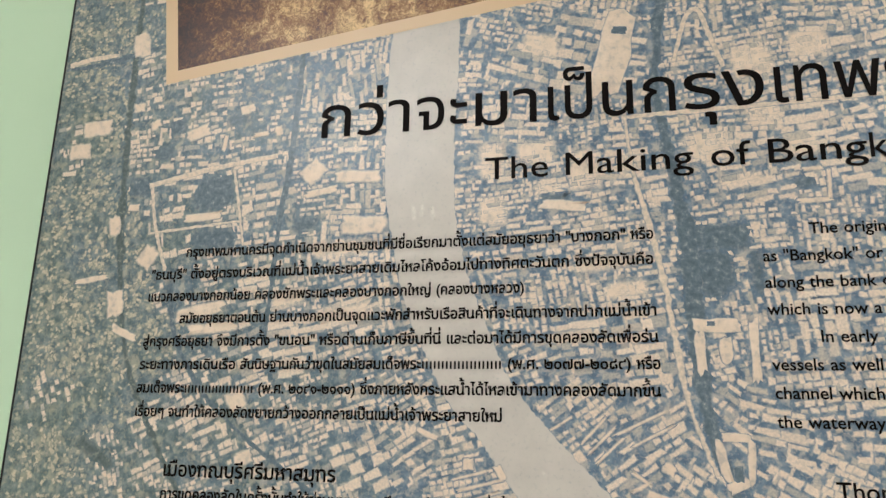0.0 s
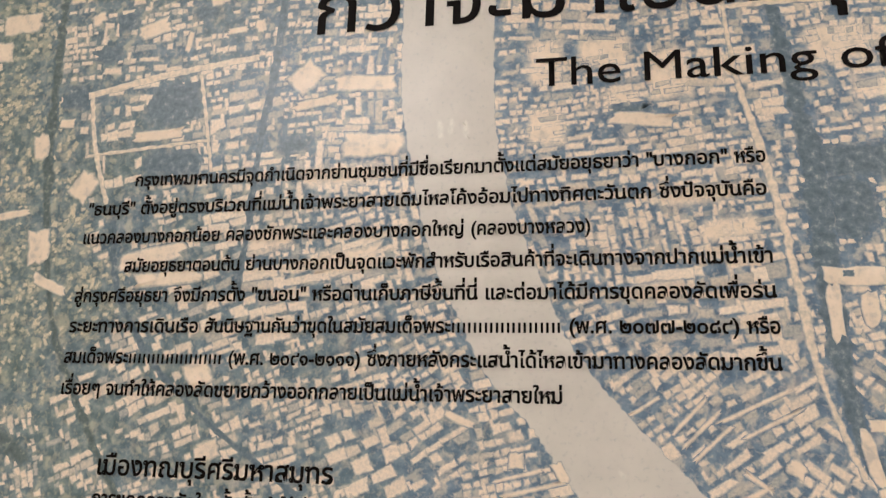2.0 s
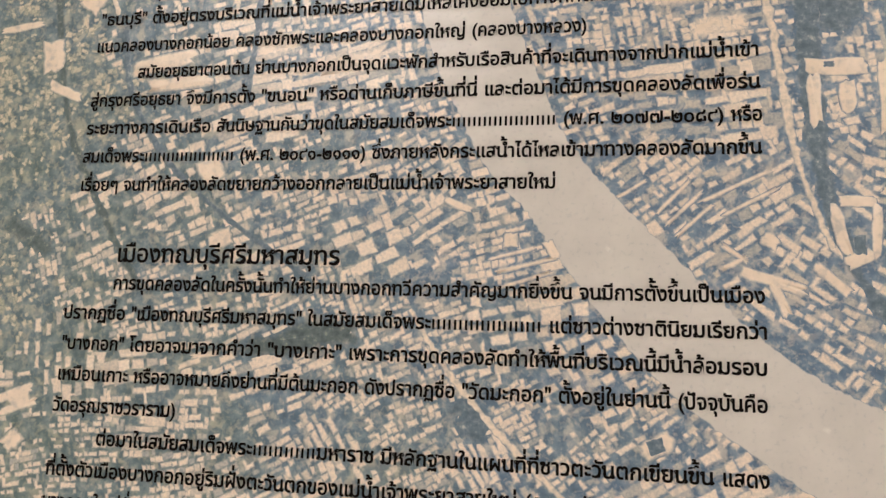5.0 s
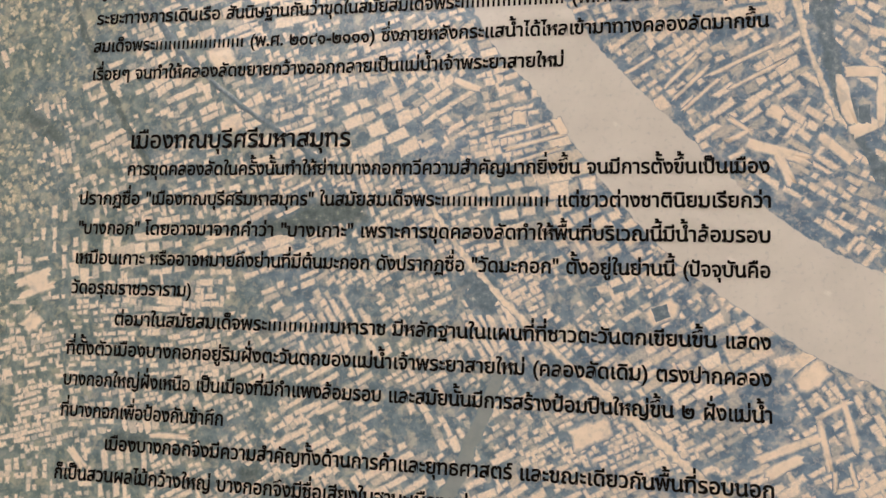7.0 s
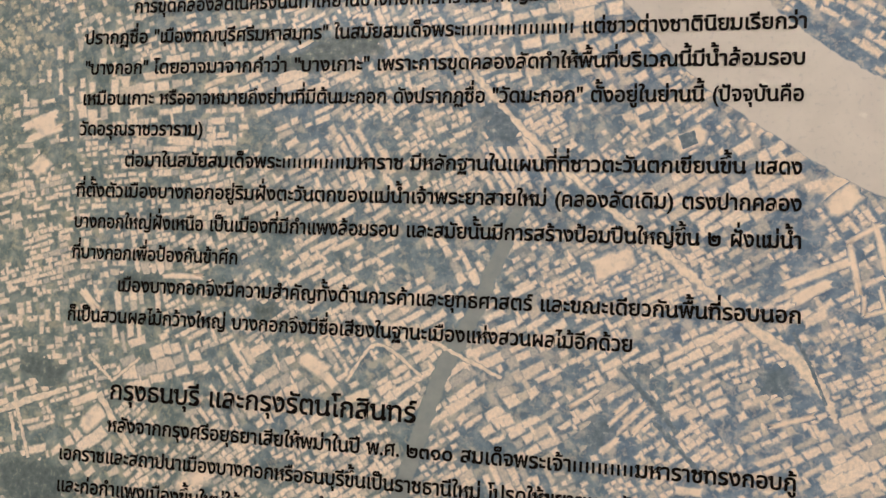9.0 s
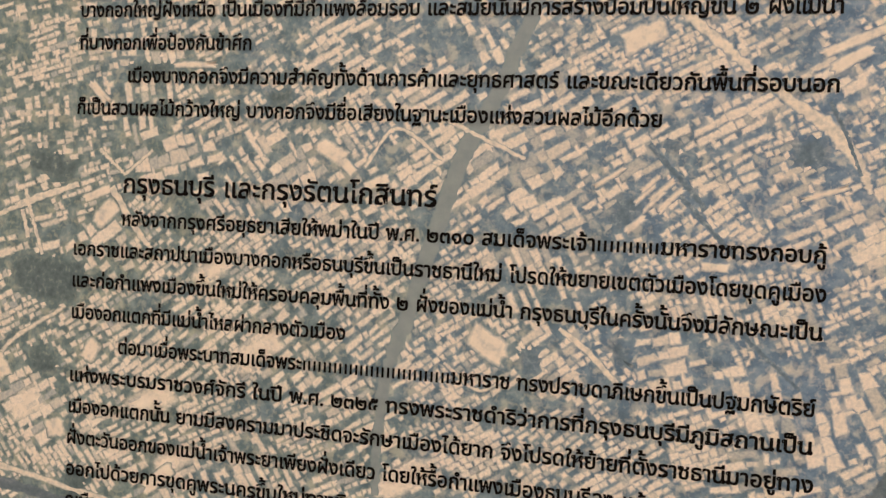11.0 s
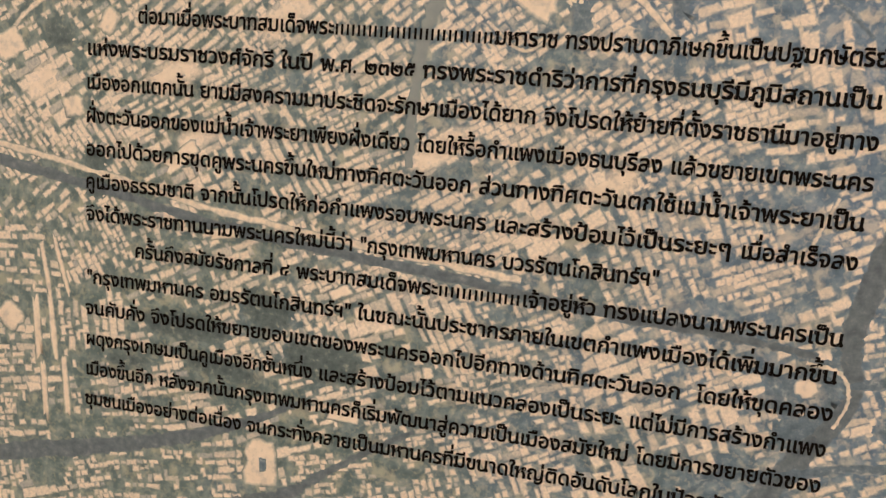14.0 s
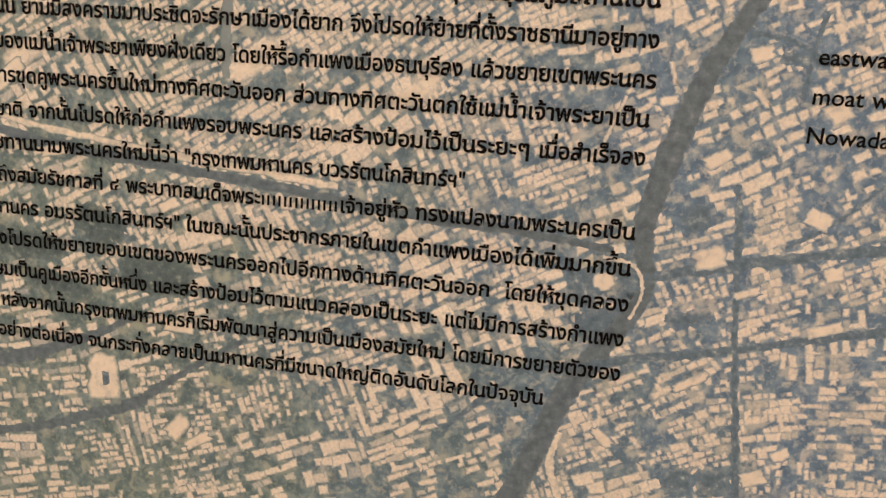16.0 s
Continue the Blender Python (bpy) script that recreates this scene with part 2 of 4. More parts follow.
# -- streets, canals and the river of the printed photograph: centre lines in metres on the board
def smooth_line(points, n=14):
    p = np.array(points, float)
    p = np.vstack([2 * p[0] - p[1], p, 2 * p[-1] - p[-2]])
    out = []
    for k in range(1, len(p) - 2):
        for s in np.arange(n) / n:
            a, b_, c, d = p[k - 1:k + 3]
            out.append(0.5 * (2 * b_ + (c - a) * s + (2 * a - 5 * b_ + 4 * c - d) * s * s + (3 * b_ - a - 3 * c + d) * s ** 3))
    out.append(p[-2])
    return np.array(out)


rng = np.random.default_rng(7)
LANES = []          # centre lines that roofs keep clear of


def strip(name, points, material, soft=0.0016, wobble=0.0005, label=""):
    """A printed band along a centre line of (x, z, width)."""
    q = smooth_line(points)
    layer = 0.00009 + 0.000002 * len(LANES)      # bands that cross lie one over another
    LANES.append(q)
    d = np.gradient(q[:, :2], axis=0)
    d /= np.linalg.norm(d, axis=1)[:, None] + 1e-9
    side = np.c_[-d[:, 1], d[:, 0]]
    rows, cover = [], []
    edge = {side_: rng.normal(0, wobble, len(q)) for side_ in (-1, 1)}
    for sign, extra, cv in ((-1, soft, 0), (-1, 0, 1), (1, 0, 1), (1, soft, 0)):
        w = np.maximum(q[:, 2] / 2 - soft * 0.4 + edge[sign], 0.0002) + extra
        xz = q[:, :2] + sign * side * w[:, None]
        xz[:, 0] = np.clip(xz[:, 0], BX0, BX1)
        xz[:, 1] = np.clip(xz[:, 1], BZ0, BZ1)
        rows.append(np.c_[xz[:, 0], np.full(len(q), -layer if cv else -0.00001), xz[:, 1]])
        cover.append(np.full(len(q), cv))
    n = len(q)
    i = np.arange(n - 1)
    faces = np.vstack([np.c_[i + n * k, i + n * (k + 1), i + 1 + n * (k + 1), i + 1 + n * k][:, ::1] for k in range(3)])
    return part(name, arrays_mesh(name, np.vstack(rows), faces, np.concatenate(cover)), material, printed, label)


RIVER = [(0.246, 2.16, 0.05), (0.246, 1.90, 0.052), (0.241, 1.772, 0.061), (0.239, 1.70, 0.059), (0.240, 1.65, 0.058), (0.245, 1.61, 0.054), (0.257, 1.56, 0.054),
         (0.274, 1.52, 0.052), (0.288, 1.49, 0.049), (0.309, 1.463, 0.044), (0.331, 1.435, 0.048), (0.361, 1.40, 0.053), (0.389, 1.37, 0.054), (0.425, 1.343, 0.052),
         (0.462, 1.322, 0.055), (0.53, 1.30, 0.06), (0.66, 1.29, 0.065), (0.82, 1.30, 0.065), (1.04, 1.33, 0.065)]
strip("river", RIVER, M_water, 0.0012, 0.0005, "pale smooth river of the printed photograph")
strip("canal", [(0.275, 1.285, 0.007), (0.254, 1.23, 0.008), (0.235, 1.192, 0.009), (0.222, 1.150, 0.009), (0.209, 1.105, 0.008), (0.198, 1.070, 0.007), (0.194, 1.03, 0.005), (0.194, 1.0, 0.003)], M_canal)
strip("canal", [(0.475, 1.072, 0.008), (0.455, 1.037, 0.009), (0.442, 1.010, 0.011), (0.432, 0.975, 0.012), (0.424, 0.938, 0.010), (0.428, 0.905, 0.008), (0.412, 0.878, 0.011), (0.394, 0.847, 0.012), (0.379, 0.808, 0.013), (0.366, 0.770, 0.013), (0.345, 0.70, 0.013), (0.33, 0.60, 0.013), (0.33, 0.43, 0.013)], M_moat)
strip("canal", [(-0.12, 0.778, 0.011), (-0.0502, 0.7968, 0.0111), (-0.0089, 0.806, 0.0107), (0.0308, 0.8155, 0.0095), (0.0689, 0.8268, 0.0076), (0.1054, 0.8412, 0.0051), (0.1402, 0.8591, 0.0032)], M_moat)
strip("canal", [(-0.12, 0.735, 0.006), (-0.0513, 0.7497, 0.0061), (0.0112, 0.7654, 0.0058), (0.07, 0.7786, 0.0054), (0.1072, 0.7917, 0.006), (0.1359, 0.8024, 0.0058), (0.153, 0.8154, 0.0042), (0.1828, 0.8365, 0.0031), (0.2084, 0.8528, 0.0023)], M_moat)
DARK = M_shade
strip("tree_lined_road", [(0.424, 0.912, 0.005), (0.47, 0.924, 0.005), (0.539, 0.939, 0.005), (0.70, 0.97, 0.005), (1.03, 1.03, 0.005)], DARK)
strip("tree_lined_road", [(0.36, 0.853, 0.003), (0.392, 0.860, 0.004), (0.432, 0.870, 0.004), (0.477, 0.880, 0.004), (0.546, 0.898, 0.004), (0.8, 0.96, 0.004)], DARK)
strip("tree_lined_road", [(0.466, 0.965, 0.002), (0.470, 0.945, 0.003), (0.476, 0.886, 0.003), (0.488, 0.799, 0.003), (0.50, 0.70, 0.003), (0.51, 0.5, 0.003)], DARK)
strip("tree_lined_road", [(-0.045, 2.0, 0.005), (-0.043, 1.824, 0.005), (-0.042, 1.750, 0.006), (-0.040, 1.696, 0.005), (-0.035, 1.619, 0.006), (-0.018, 1.523, 0.004), (0.012, 1.46, 0.003), (0.05, 1.40, 0.003)], M_grove, 0.0024, 0.0009)
strip("tree_lined_road", [(-0.12, 1.790, 0.003), (-0.07, 1.794, 0.004), (-0.01, 1.805, 0.004)], DARK)
strip("tree_lined_road", [(0.130, 1.80, 0.004), (0.126, 1.70, 0.005), (0.118, 1.62, 0.004), (0.112, 1.52, 0.003)], DARK)
strip("tree_lined_road", [(0.436, 1.80, 0.008), (0.428, 1.72, 0.006), (0.437, 1.655, 0.008), (0.446, 1.59, 0.012), (0.447, 1.53, 0.012), (0.452, 1.47, 0.008), (0.470, 1.41, 0.006), (0.51, 1.36, 0.004)], DARK, 0.0026, 0.0010)
strip("boulevard", [(0.404, 1.70, 0.002), (0.409, 1.650, 0.003), (0.418, 1.610, 0.004), (0.427, 1.565, 0.004), (0.433, 1.52, 0.004), (0.440, 1.475, 0.003), (0.455, 1.43, 0.002)], M_lane)
strip("elevated_road", [(0.225, 1.392, 0.002), (0.245, 1.362, 0.003), (0.2626, 1.3412, 0.0032), (0.2905, 1.3126, 0.0031), (0.3174, 1.289, 0.0027), (0.3388, 1.2721, 0.0045), (0.3597, 1.2548, 0.0044), (0.38, 1.2378, 0.0037), (0.4027, 1.2204, 0.005), (0.4209, 1.2065, 0.0071), (0.4328, 1.1897, 0.0043), (0.4376, 1.1783, 0.0016)], M_lane)
strip("railway", [(-0.12, 0.993, 0.005), (-0.064, 0.983, 0.006), (0.0, 0.973, 0.006), (0.095, 0.956, 0.005), (0.215, 0.944, 0.005), (0.30, 0.935, 0.005), (0.36, 0.931, 0.004), (0.41, 0.926, 0.003)], M_moat)
strip("railway_bank", [(-0.12, 1.003, 0.003), (-0.064, 0.993, 0.003), (0.0, 0.982, 0.003), (0.095, 0.964, 0.003), (0.215, 0.951, 0.004), (0.26, 0.946, 0.003)], M_lane)
strip("lane", [(-0.12, 1.02, 0.002), (-0.064, 1.044, 0.003), (-0.041, 1.069, 0.002), (-0.007, 1.091, 0.001)], M_lane)
strip("lane", [(-0.0117, 1.665, 0.0047), (0.0354, 1.6748, 0.0051), (0.0735, 1.6807, 0.0044), (0.112, 1.6853, 0.0043)], M_lane, 0.0010, 0.0003)
strip("lane", [(-0.0091, 1.6675, 0.0029), (-0.0011, 1.6275, 0.0029), (0.0136, 1.5862, 0.0033)], M_lane, 0.0010, 0.0003)
strip("lane", [(0.0713, 1.6756, 0.0022), (0.0781, 1.6441, 0.0022), (0.0859, 1.606, 0.0021)], M_lane, 0.0010, 0.0003)
strip("lane", [(-0.0076, 1.6206, 0.0023), (0.0355, 1.6243, 0.0022), (0.0828, 1.6281, 0.0021)], M_lane, 0.0010, 0.0003)
strip("lane", [(0.4432, 1.7405, 0.003), (0.4537, 1.7768, 0.0038), (0.4634, 1.7825, 0.0038), (0.4704, 1.7609, 0.0037), (0.4792, 1.7319, 0.0033)], M_lane, 0.0010, 0.0003)
strip("lane", [(0.402, 1.6964, 0.0026), (0.4523, 1.6973, 0.0037), (0.5008, 1.698, 0.0035), (0.5848, 1.6998, 0.0033)], M_lane, 0.0010, 0.0003)
strip("lane", [(-0.1162, 1.7943, 0.0053), (-0.0914, 1.7989, 0.0052), (-0.0621, 1.8005, 0.0038)], M_lane, 0.0010, 0.0003)
strip("lane", [(-0.0417, 1.152, 0.0024), (-0.022, 1.1595, 0.0024), (0.0005, 1.1663, 0.0028)], M_lane, 0.0010, 0.0003)
strip("lane", [(-0.0365, 1.1497, 0.0024), (-0.0318, 1.1327, 0.0024)], M_lane, 0.0010, 0.0003)
strip("lane", [(0.0153, 1.188, 0.002), (0.0245, 1.1801, 0.0019), (0.0328, 1.1731, 0.0015)], M_lane, 0.0010, 0.0003)
strip("lane", [(0.0327, 1.1738, 0.0015), (0.05, 1.1883, 0.0015)], M_lane, 0.0010, 0.0003)
strip("lane", [(0.2252, 1.2097, 0.002), (0.245, 1.2006, 0.0022), (0.2683, 1.1901, 0.0016)], M_lane, 0.0010, 0.0003)
strip("lane", [(0.1798, 1.1828, 0.0014), (0.1973, 1.2044, 0.0017), (0.2235, 1.1884, 0.0013)], M_lane, 0.0010, 0.0003)
strip("lane", [(-0.0574, 1.1445, 0.0027), (-0.027, 1.1561, 0.0023), (0.0018, 1.1666, 0.0029)], M_lane, 0.0010, 0.0003)
strip("lane", [(-0.0347, 1.1623, 0.0023), (-0.0298, 1.1462, 0.0023), (-0.0216, 1.1229, 0.0019)], M_lane, 0.0010, 0.0003)
strip("lane", [(0.0237, 1.1656, 0.0043), (0.0415, 1.1409, 0.0039), (0.0516, 1.1296, 0.0021)], M_lane, 0.0010, 0.0003)
strip("lane", [(0.2909, 1.1012, 0.002), (0.306, 1.0901, 0.0031), (0.3221, 1.0741, 0.0025)], M_lane, 0.0010, 0.0003)
strip("lane", [(0.2297, 1.0777, 0.0015), (0.2489, 1.0643, 0.0015), (0.2646, 1.0724, 0.0012)], M_lane, 0.0010, 0.0003)
strip("lane", [(0.405, 0.9222, 0.0016), (0.4213, 0.9187, 0.0018), (0.4268, 0.9056, 0.0018), (0.422, 0.8901, 0.0013)], M_lane, 0.0010, 0.0003)
strip("lane", [(0.3923, 0.8221, 0.0025), (0.3886, 0.803, 0.0044), (0.3957, 0.7818, 0.0038)], M_lane, 0.0010, 0.0003)
strip("lane", [(0.3971, 0.9757, 0.0014), (0.4036, 0.9933, 0.0011), (0.4078, 1.0047, 0.0011)], M_lane, 0.0010, 0.0003)
strip("tree_lined_road", [(0.4624, 1.038, 0.0023), (0.4807, 1.0354, 0.0023), (0.4949, 1.0289, 0.002)], DARK, 0.0012, 0.0003)
strip("tree_lined_road", [(0.4952, 1.0495, 0.0017), (0.4919, 1.0287, 0.0018), (0.4902, 1.0069, 0.0015)], DARK, 0.0012, 0.0003)
strip("tree_lined_road", [(0.4932, 0.9355, 0.0016), (0.5146, 0.9504, 0.0015), (0.5339, 0.9702, 0.0015)], DARK, 0.0012, 0.0003)
strip("tree_lined_road", [(0.3462, 1.1761, 0.0016), (0.3609, 1.1604, 0.0018), (0.3783, 1.1423, 0.0015)], DARK, 0.0012, 0.0003)
strip("tree_lined_road", [(0.3825, 1.1045, 0.0013), (0.3968, 1.0918, 0.0015), (0.4109, 1.0792, 0.0013)], DARK, 0.0012, 0.0003)
strip("tree_lined_road", [(0.3314, 1.1997, 0.0021), (0.3523, 1.1776, 0.0023), (0.3611, 1.1672, 0.0023)], DARK, 0.0012, 0.0003)
strip("tree_lined_road", [(0.4164, 1.2229, 0.0014), (0.4247, 1.2062, 0.0016), (0.4328, 1.1869, 0.0013)], DARK, 0.0012, 0.0003)
strip("tree_lined_road", [(0.3277, 0.8143, 0.0023), (0.3503, 0.8378, 0.0022), (0.3735, 0.8574, 0.0018)], DARK, 0.0012, 0.0003)
strip("tree_lined_road", [(0.02, 1.575, 0.003), (0.03, 1.53, 0.004), (0.06, 1.485, 0.003), (0.10, 1.45, 0.002), (0.16, 1.41, 0.002)], DARK)


# -- larger single shapes of the printed photograph: x, z, width, height, turn
LEVELS = {"base": 0.00002, "under": 0.00006, "on": 0.00022, "over": 0.00047}
laid = collections.defaultdict(itertools.count)


CLEAR = []          # dark grounds and single roofs that rows of roofs keep clear of


def patches(name, rows, material, layer, soft=0.0012, round_=0.12, clear=False):
    if clear or layer == "on":
        CLEAR.extend((x, z, w, h, turn, .10) if clear else (x, z, w + .0022, h + .0022, turn, 0) for x, z, w, h, turn in rows)
    for x, z, w, h, turn in rows:
        n, y = 16, -LEVELS[layer] - 0.000001 * next(laid[layer]) - 0.0000005
        rim = -0.00001 if layer != "over" else y + 0.00003
        ca, sa = math.cos(radians(turn)), math.sin(radians(turn))
        wob = rng.normal(1, 0.09, n)
        verts, cover = [(x, y, z)], [1.0]
        for grow, cv in ((-soft / 2, 1.0), (soft / 2, 0.0)):
            for j in range(n):
                a = 2 * math.pi * j / n
                c, s = math.cos(a), math.sin(a)
                m = max(abs(c), abs(s)) * (1 - round_) + round_
                u, v = c / m * max(w / 2 + grow, 0.0002) * wob[j], s / m * max(h / 2 + grow, 0.0002) * wob[j]
                verts.append((x + u * ca - v * sa, y if cv else rim, z + u * sa + v * ca))
                cover.append(cv)
        faces = []
        for j in range(n):
            j2 = (j + 1) % n
            faces += [(0, 1 + j, 1 + j2), (1 + j, 1 + n + j, 1 + n + j2), (1 + j, 1 + n + j2, 1 + j2)]
        part(name, arrays_mesh(name, np.array(verts), np.array(faces), cover), material, printed)


patches("dark_ground", [(0.054, 1.6558, 0.0383, 0.0308, 4), (-0.0204, 1.665, 0.0209, 0.0184, -1), (0.0584, 1.6134, 0.0431, 0.0162, 1), (0.0108, 1.7205, 0.0161, 0.015, 7), (-0.0012, 1.6953, 0.023, 0.0123, 3), (0.071, 1.7223, 0.0194, 0.01, 3), (0.1416, 1.6213, 0.0203, 0.0118, 0), (0.4646, 1.5971, 0.0484, 0.0195, -2), (0.4572, 1.5713, 0.0366, 0.035, -2), (0.4906, 1.5712, 0.0329, 0.0083, -88), (0.528, 1.6354, 0.0140, 0.0090, 3), (0.3505, 1.6338, 0.0217, 0.0046, -3)], M_shade, "under", 0.007, 0.45, True)
patches("dark_ground", [(0.2558, 1.3364, 0.0161, 0.0071, 14)], M_shade, "under", 0.007, 0.45, True)
patches("dark_ground", [(0.1697, 1.3755, 0.048, 0.0129, 5), (-0.033, 1.4333, 0.0423, 0.0107, -30)], M_grove, "under", 0.007, 0.45, True)
patches("dark_ground", [(0.2646, 1.3284, 0.0169, 0.018, -16), (0.3225, 1.1668, 0.0135, 0.0106, 10), (0.409, 1.1972, 0.018, 0.0137, 9), (0.3432, 1.1983, 0.006, 0.0042, -10)], M_shade, "under", 0.007, 0.45, True)
patches("dark_ground", [(0.1472, 1.3692, 0.0467, 0.0118, 8), (0.0446, 1.2345, 0.0268, 0.009, 3), (-0.0157, 1.1773, 0.0338, 0.014, -14), (0.129, 1.2202, 0.0146, 0.008, -164)], M_grove, "under", 0.007, 0.45, True)
patches("dark_ground", [(0.3209, 1.1633, 0.0156, 0.0107, 36), (0.2768, 1.0827, 0.0121, 0.0086, -71), (0.3227, 1.0905, 0.0154, 0.0071, -63)], M_shade, "under", 0.007, 0.45, True)
patches("dark_ground", [(-0.0165, 1.1091, 0.0495, 0.0265, -5), (0.1161, 0.9111, 0.0287, 0.0215, -27), (0.0659, 0.8953, 0.0557, 0.0163, -1), (0.0047, 0.9805, 0.0276, 0.0115, -88), (-0.0187, 1.0571, 0.0201, 0.0139, -15), (0.0283, 1.1578, 0.0096, 0.0034, 43)], M_grove, "under", 0.007, 0.45, True)
patches("dark_ground", [(0.4081, 0.8849, 0.0291, 0.0101, 9), (0.3931, 0.905, 0.0212, 0.007, -67), (0.4187, 0.919, 0.0174, 0.0065, -33)], M_shade, "under", 0.007, 0.45, True)
patches("dark_ground", [(0.1525, 0.8846, 0.041, 0.0201, -1), (0.0897, 0.8723, 0.0444, 0.0106, -10), (0.0284, 0.8689, 0.0268, 0.0093, 0)], M_grove, "under", 0.007, 0.45, True)
patches("dark_ground", [(0.4579, 0.8035, 0.0147, 0.0144, 12), (0.4755, 0.8058, 0.0169, 0.013, 15), (0.4079, 0.8894, 0.0206, 0.0086, 11), (0.4497, 0.9466, 0.0164, 0.0133, 37), (0.3982, 0.9045, 0.0184, 0.0059, -89), (0.4182, 0.9083, 0.0212, 0.0057, -80), (0.4521, 0.8939, 0.0227, 0.0055, 14), (0.4896, 1.0272, 0.0206, 0.0031, -4)], M_shade, "under", 0.007, 0.45, True)
patches("pale_compound", [(-0.0379, 1.8086, 0.0245, 0.0171, -82), (-0.074, 1.7257, 0.0304, 0.0153, 4), (-0.0905, 1.7037, 0.0214, 0.0152, 5), (-0.0321, 1.7432, 0.012, 0.0087, 0), (-0.0124, 1.7246, 0.0111, 0.0087, 25), (0.0323, 1.7127, 0.023, 0.0117, 18), (-0.0422, 1.6295, 0.0171, 0.0115, -82), (0.1462, 1.6685, 0.0197, 0.0164, 42), (0.1865, 1.6619, 0.0381, 0.011, -4), (0.193, 1.6194, 0.0363, 0.0154, -3)], M_pale, "on", 0.0030, 0.12)
patches("large_roof", [(0.0798, 1.7319, 0.0133, 0.008, 12), (0.0946, 1.7067, 0.0141, 0.0044, 4), (0.1112, 1.7085, 0.0065, 0.0089, 14), (0.06, 1.7008, 0.015, 0.004, 83), (-0.0253, 1.6455, 0.0105, 0.0063, -3)], M_pale, "on", 0.0018, 0.08)
patches("pale_compound", [(-0.0313, 1.5588, 0.0227, 0.0157, -82), (-0.0054, 1.5995, 0.0182, 0.0165, 55), (0.0517, 1.5509, 0.0476, 0.0109, 11), (0.0637, 1.5365, 0.0468, 0.0086, 5), (0.0913, 1.4777, 0.0161, 0.017, 27), (0.1032, 1.4333, 0.0126, 0.0106, 21)], M_pale, "on", 0.0030, 0.12)
patches("large_roof", [(0.155, 1.6503, 0.0307, 0.0062, 10), (0.046, 1.6335, 0.0338, 0.0073, 4), (-0.0193, 1.5327, 0.0257, 0.0066, -23), (-0.0591, 1.5808, 0.0316, 0.0053, 8), (0.533, 1.6217, 0.0223, 0.0038, 1), (0.5438, 1.6334, 0.0212, 0.0029, -92), (0.3567, 1.6275, 0.0347, 0.0082, -8), (0.5336, 1.6456, 0.0132, 0.003, 4)], M_pale, "on", 0.0018, 0.08)
patches("large_roof", [(0.4234, 1.4339, 0.0094, 0.0074, -28), (0.4044, 1.4214, 0.0166, 0.0026, 28), (0.4053, 1.4268, 0.0153, 0.0025, -35), (0.4236, 1.4123, 0.0348, 0.0060, -18), (0.4541, 1.4132, 0.021, 0.0050, -42), (0.4275, 1.4028, 0.0202, 0.0050, -69), (0.3733, 1.4588, 0.0266, 0.0018, 46), (0.3791, 1.4522, 0.026, 0.0018, 45), (0.3846, 1.4455, 0.0256, 0.0018, 43), (0.4059, 1.4645, 0.0397, 0.0018, 26), (0.4143, 1.456, 0.0335, 0.0018, 28), (0.3507, 1.4634, 0.0182, 0.0016, 32), (0.2827, 1.4336, 0.008, 0.0084, 1)], M_pale, "on", 0.0018, 0.08)
patches("pale_compound", [(-0.0258, 1.3299, 0.0157, 0.0125, 15)], M_pale, "on", 0.0030, 0.12)
patches("large_roof", [(0.3065, 1.4277, 0.0105, 0.0057, -63), (0.2511, 1.4544, 0.0165, 0.004, -23), (0.2916, 1.4189, 0.0359, 0.0022, 15), (0.287, 1.409, 0.0396, 0.0019, 18), (0.2836, 1.4256, 0.0263, 0.0016, 15), (0.0988, 1.3615, 0.0181, 0.0036, 10)], M_pale, "on", 0.0018, 0.08)
patches("pale_compound", [(-0.0275, 1.3038, 0.0132, 0.0096, 44), (0.1596, 1.191, 0.0182, 0.0086, -28), (0.3637, 1.3224, 0.0185, 0.0097, 31), (0.3257, 1.2551, 0.0229, 0.0115, 24)], M_pale, "on", 0.0030, 0.12)
patches("large_roof", [(-0.029, 1.333, 0.0257, 0.0057, 21), (-0.0262, 1.3244, 0.0254, 0.0045, 19), (0.0997, 1.4321, 0.0115, 0.0067, 16), (0.0885, 1.3556, 0.0137, 0.0033, 21), (0.1699, 1.1829, 0.0109, 0.0054, -43), (0.1869, 1.1745, 0.0144, 0.0051, 24), (0.0747, 1.2383, 0.0262, 0.0031, 1), (0.0135, 1.2217, 0.0159, 0.0052, -47), (0.0145, 1.1614, 0.0182, 0.0048, 21), (0.0231, 1.151, 0.0118, 0.0078, 40), (0.4487, 1.2742, 0.019, 0.0025, 32)], M_pale, "on", 0.0018, 0.08)
patches("pale_compound", [(0.4393, 1.2909, 0.0181, 0.0106, 42)], M_pale, "on", 0.0030, 0.12)
patches("large_roof", [(0.4574, 1.2666, 0.0259, 0.0035, -75), (0.4451, 1.2549, 0.0261, 0.0032, -80), (0.4278, 1.2535, 0.0342, 0.0043, 24), (0.4252, 1.2441, 0.0205, 0.0056, 31), (0.4495, 1.2382, 0.0106, 0.0019, -90), (0.4547, 1.2344, 0.0107, 0.002, 16), (0.4582, 1.2413, 0.0114, 0.0019, -74), (0.3124, 1.1818, 0.0179, 0.0021, 34), (0.3333, 1.1794, 0.0123, 0.0026, 45), (0.3392, 1.1761, 0.0157, 0.0026, 43), (0.3437, 1.1719, 0.0158, 0.0026, 44), (0.4166, 1.1776, 0.0229, 0.0025, 19)], M_pale, "on", 0.0018, 0.08)
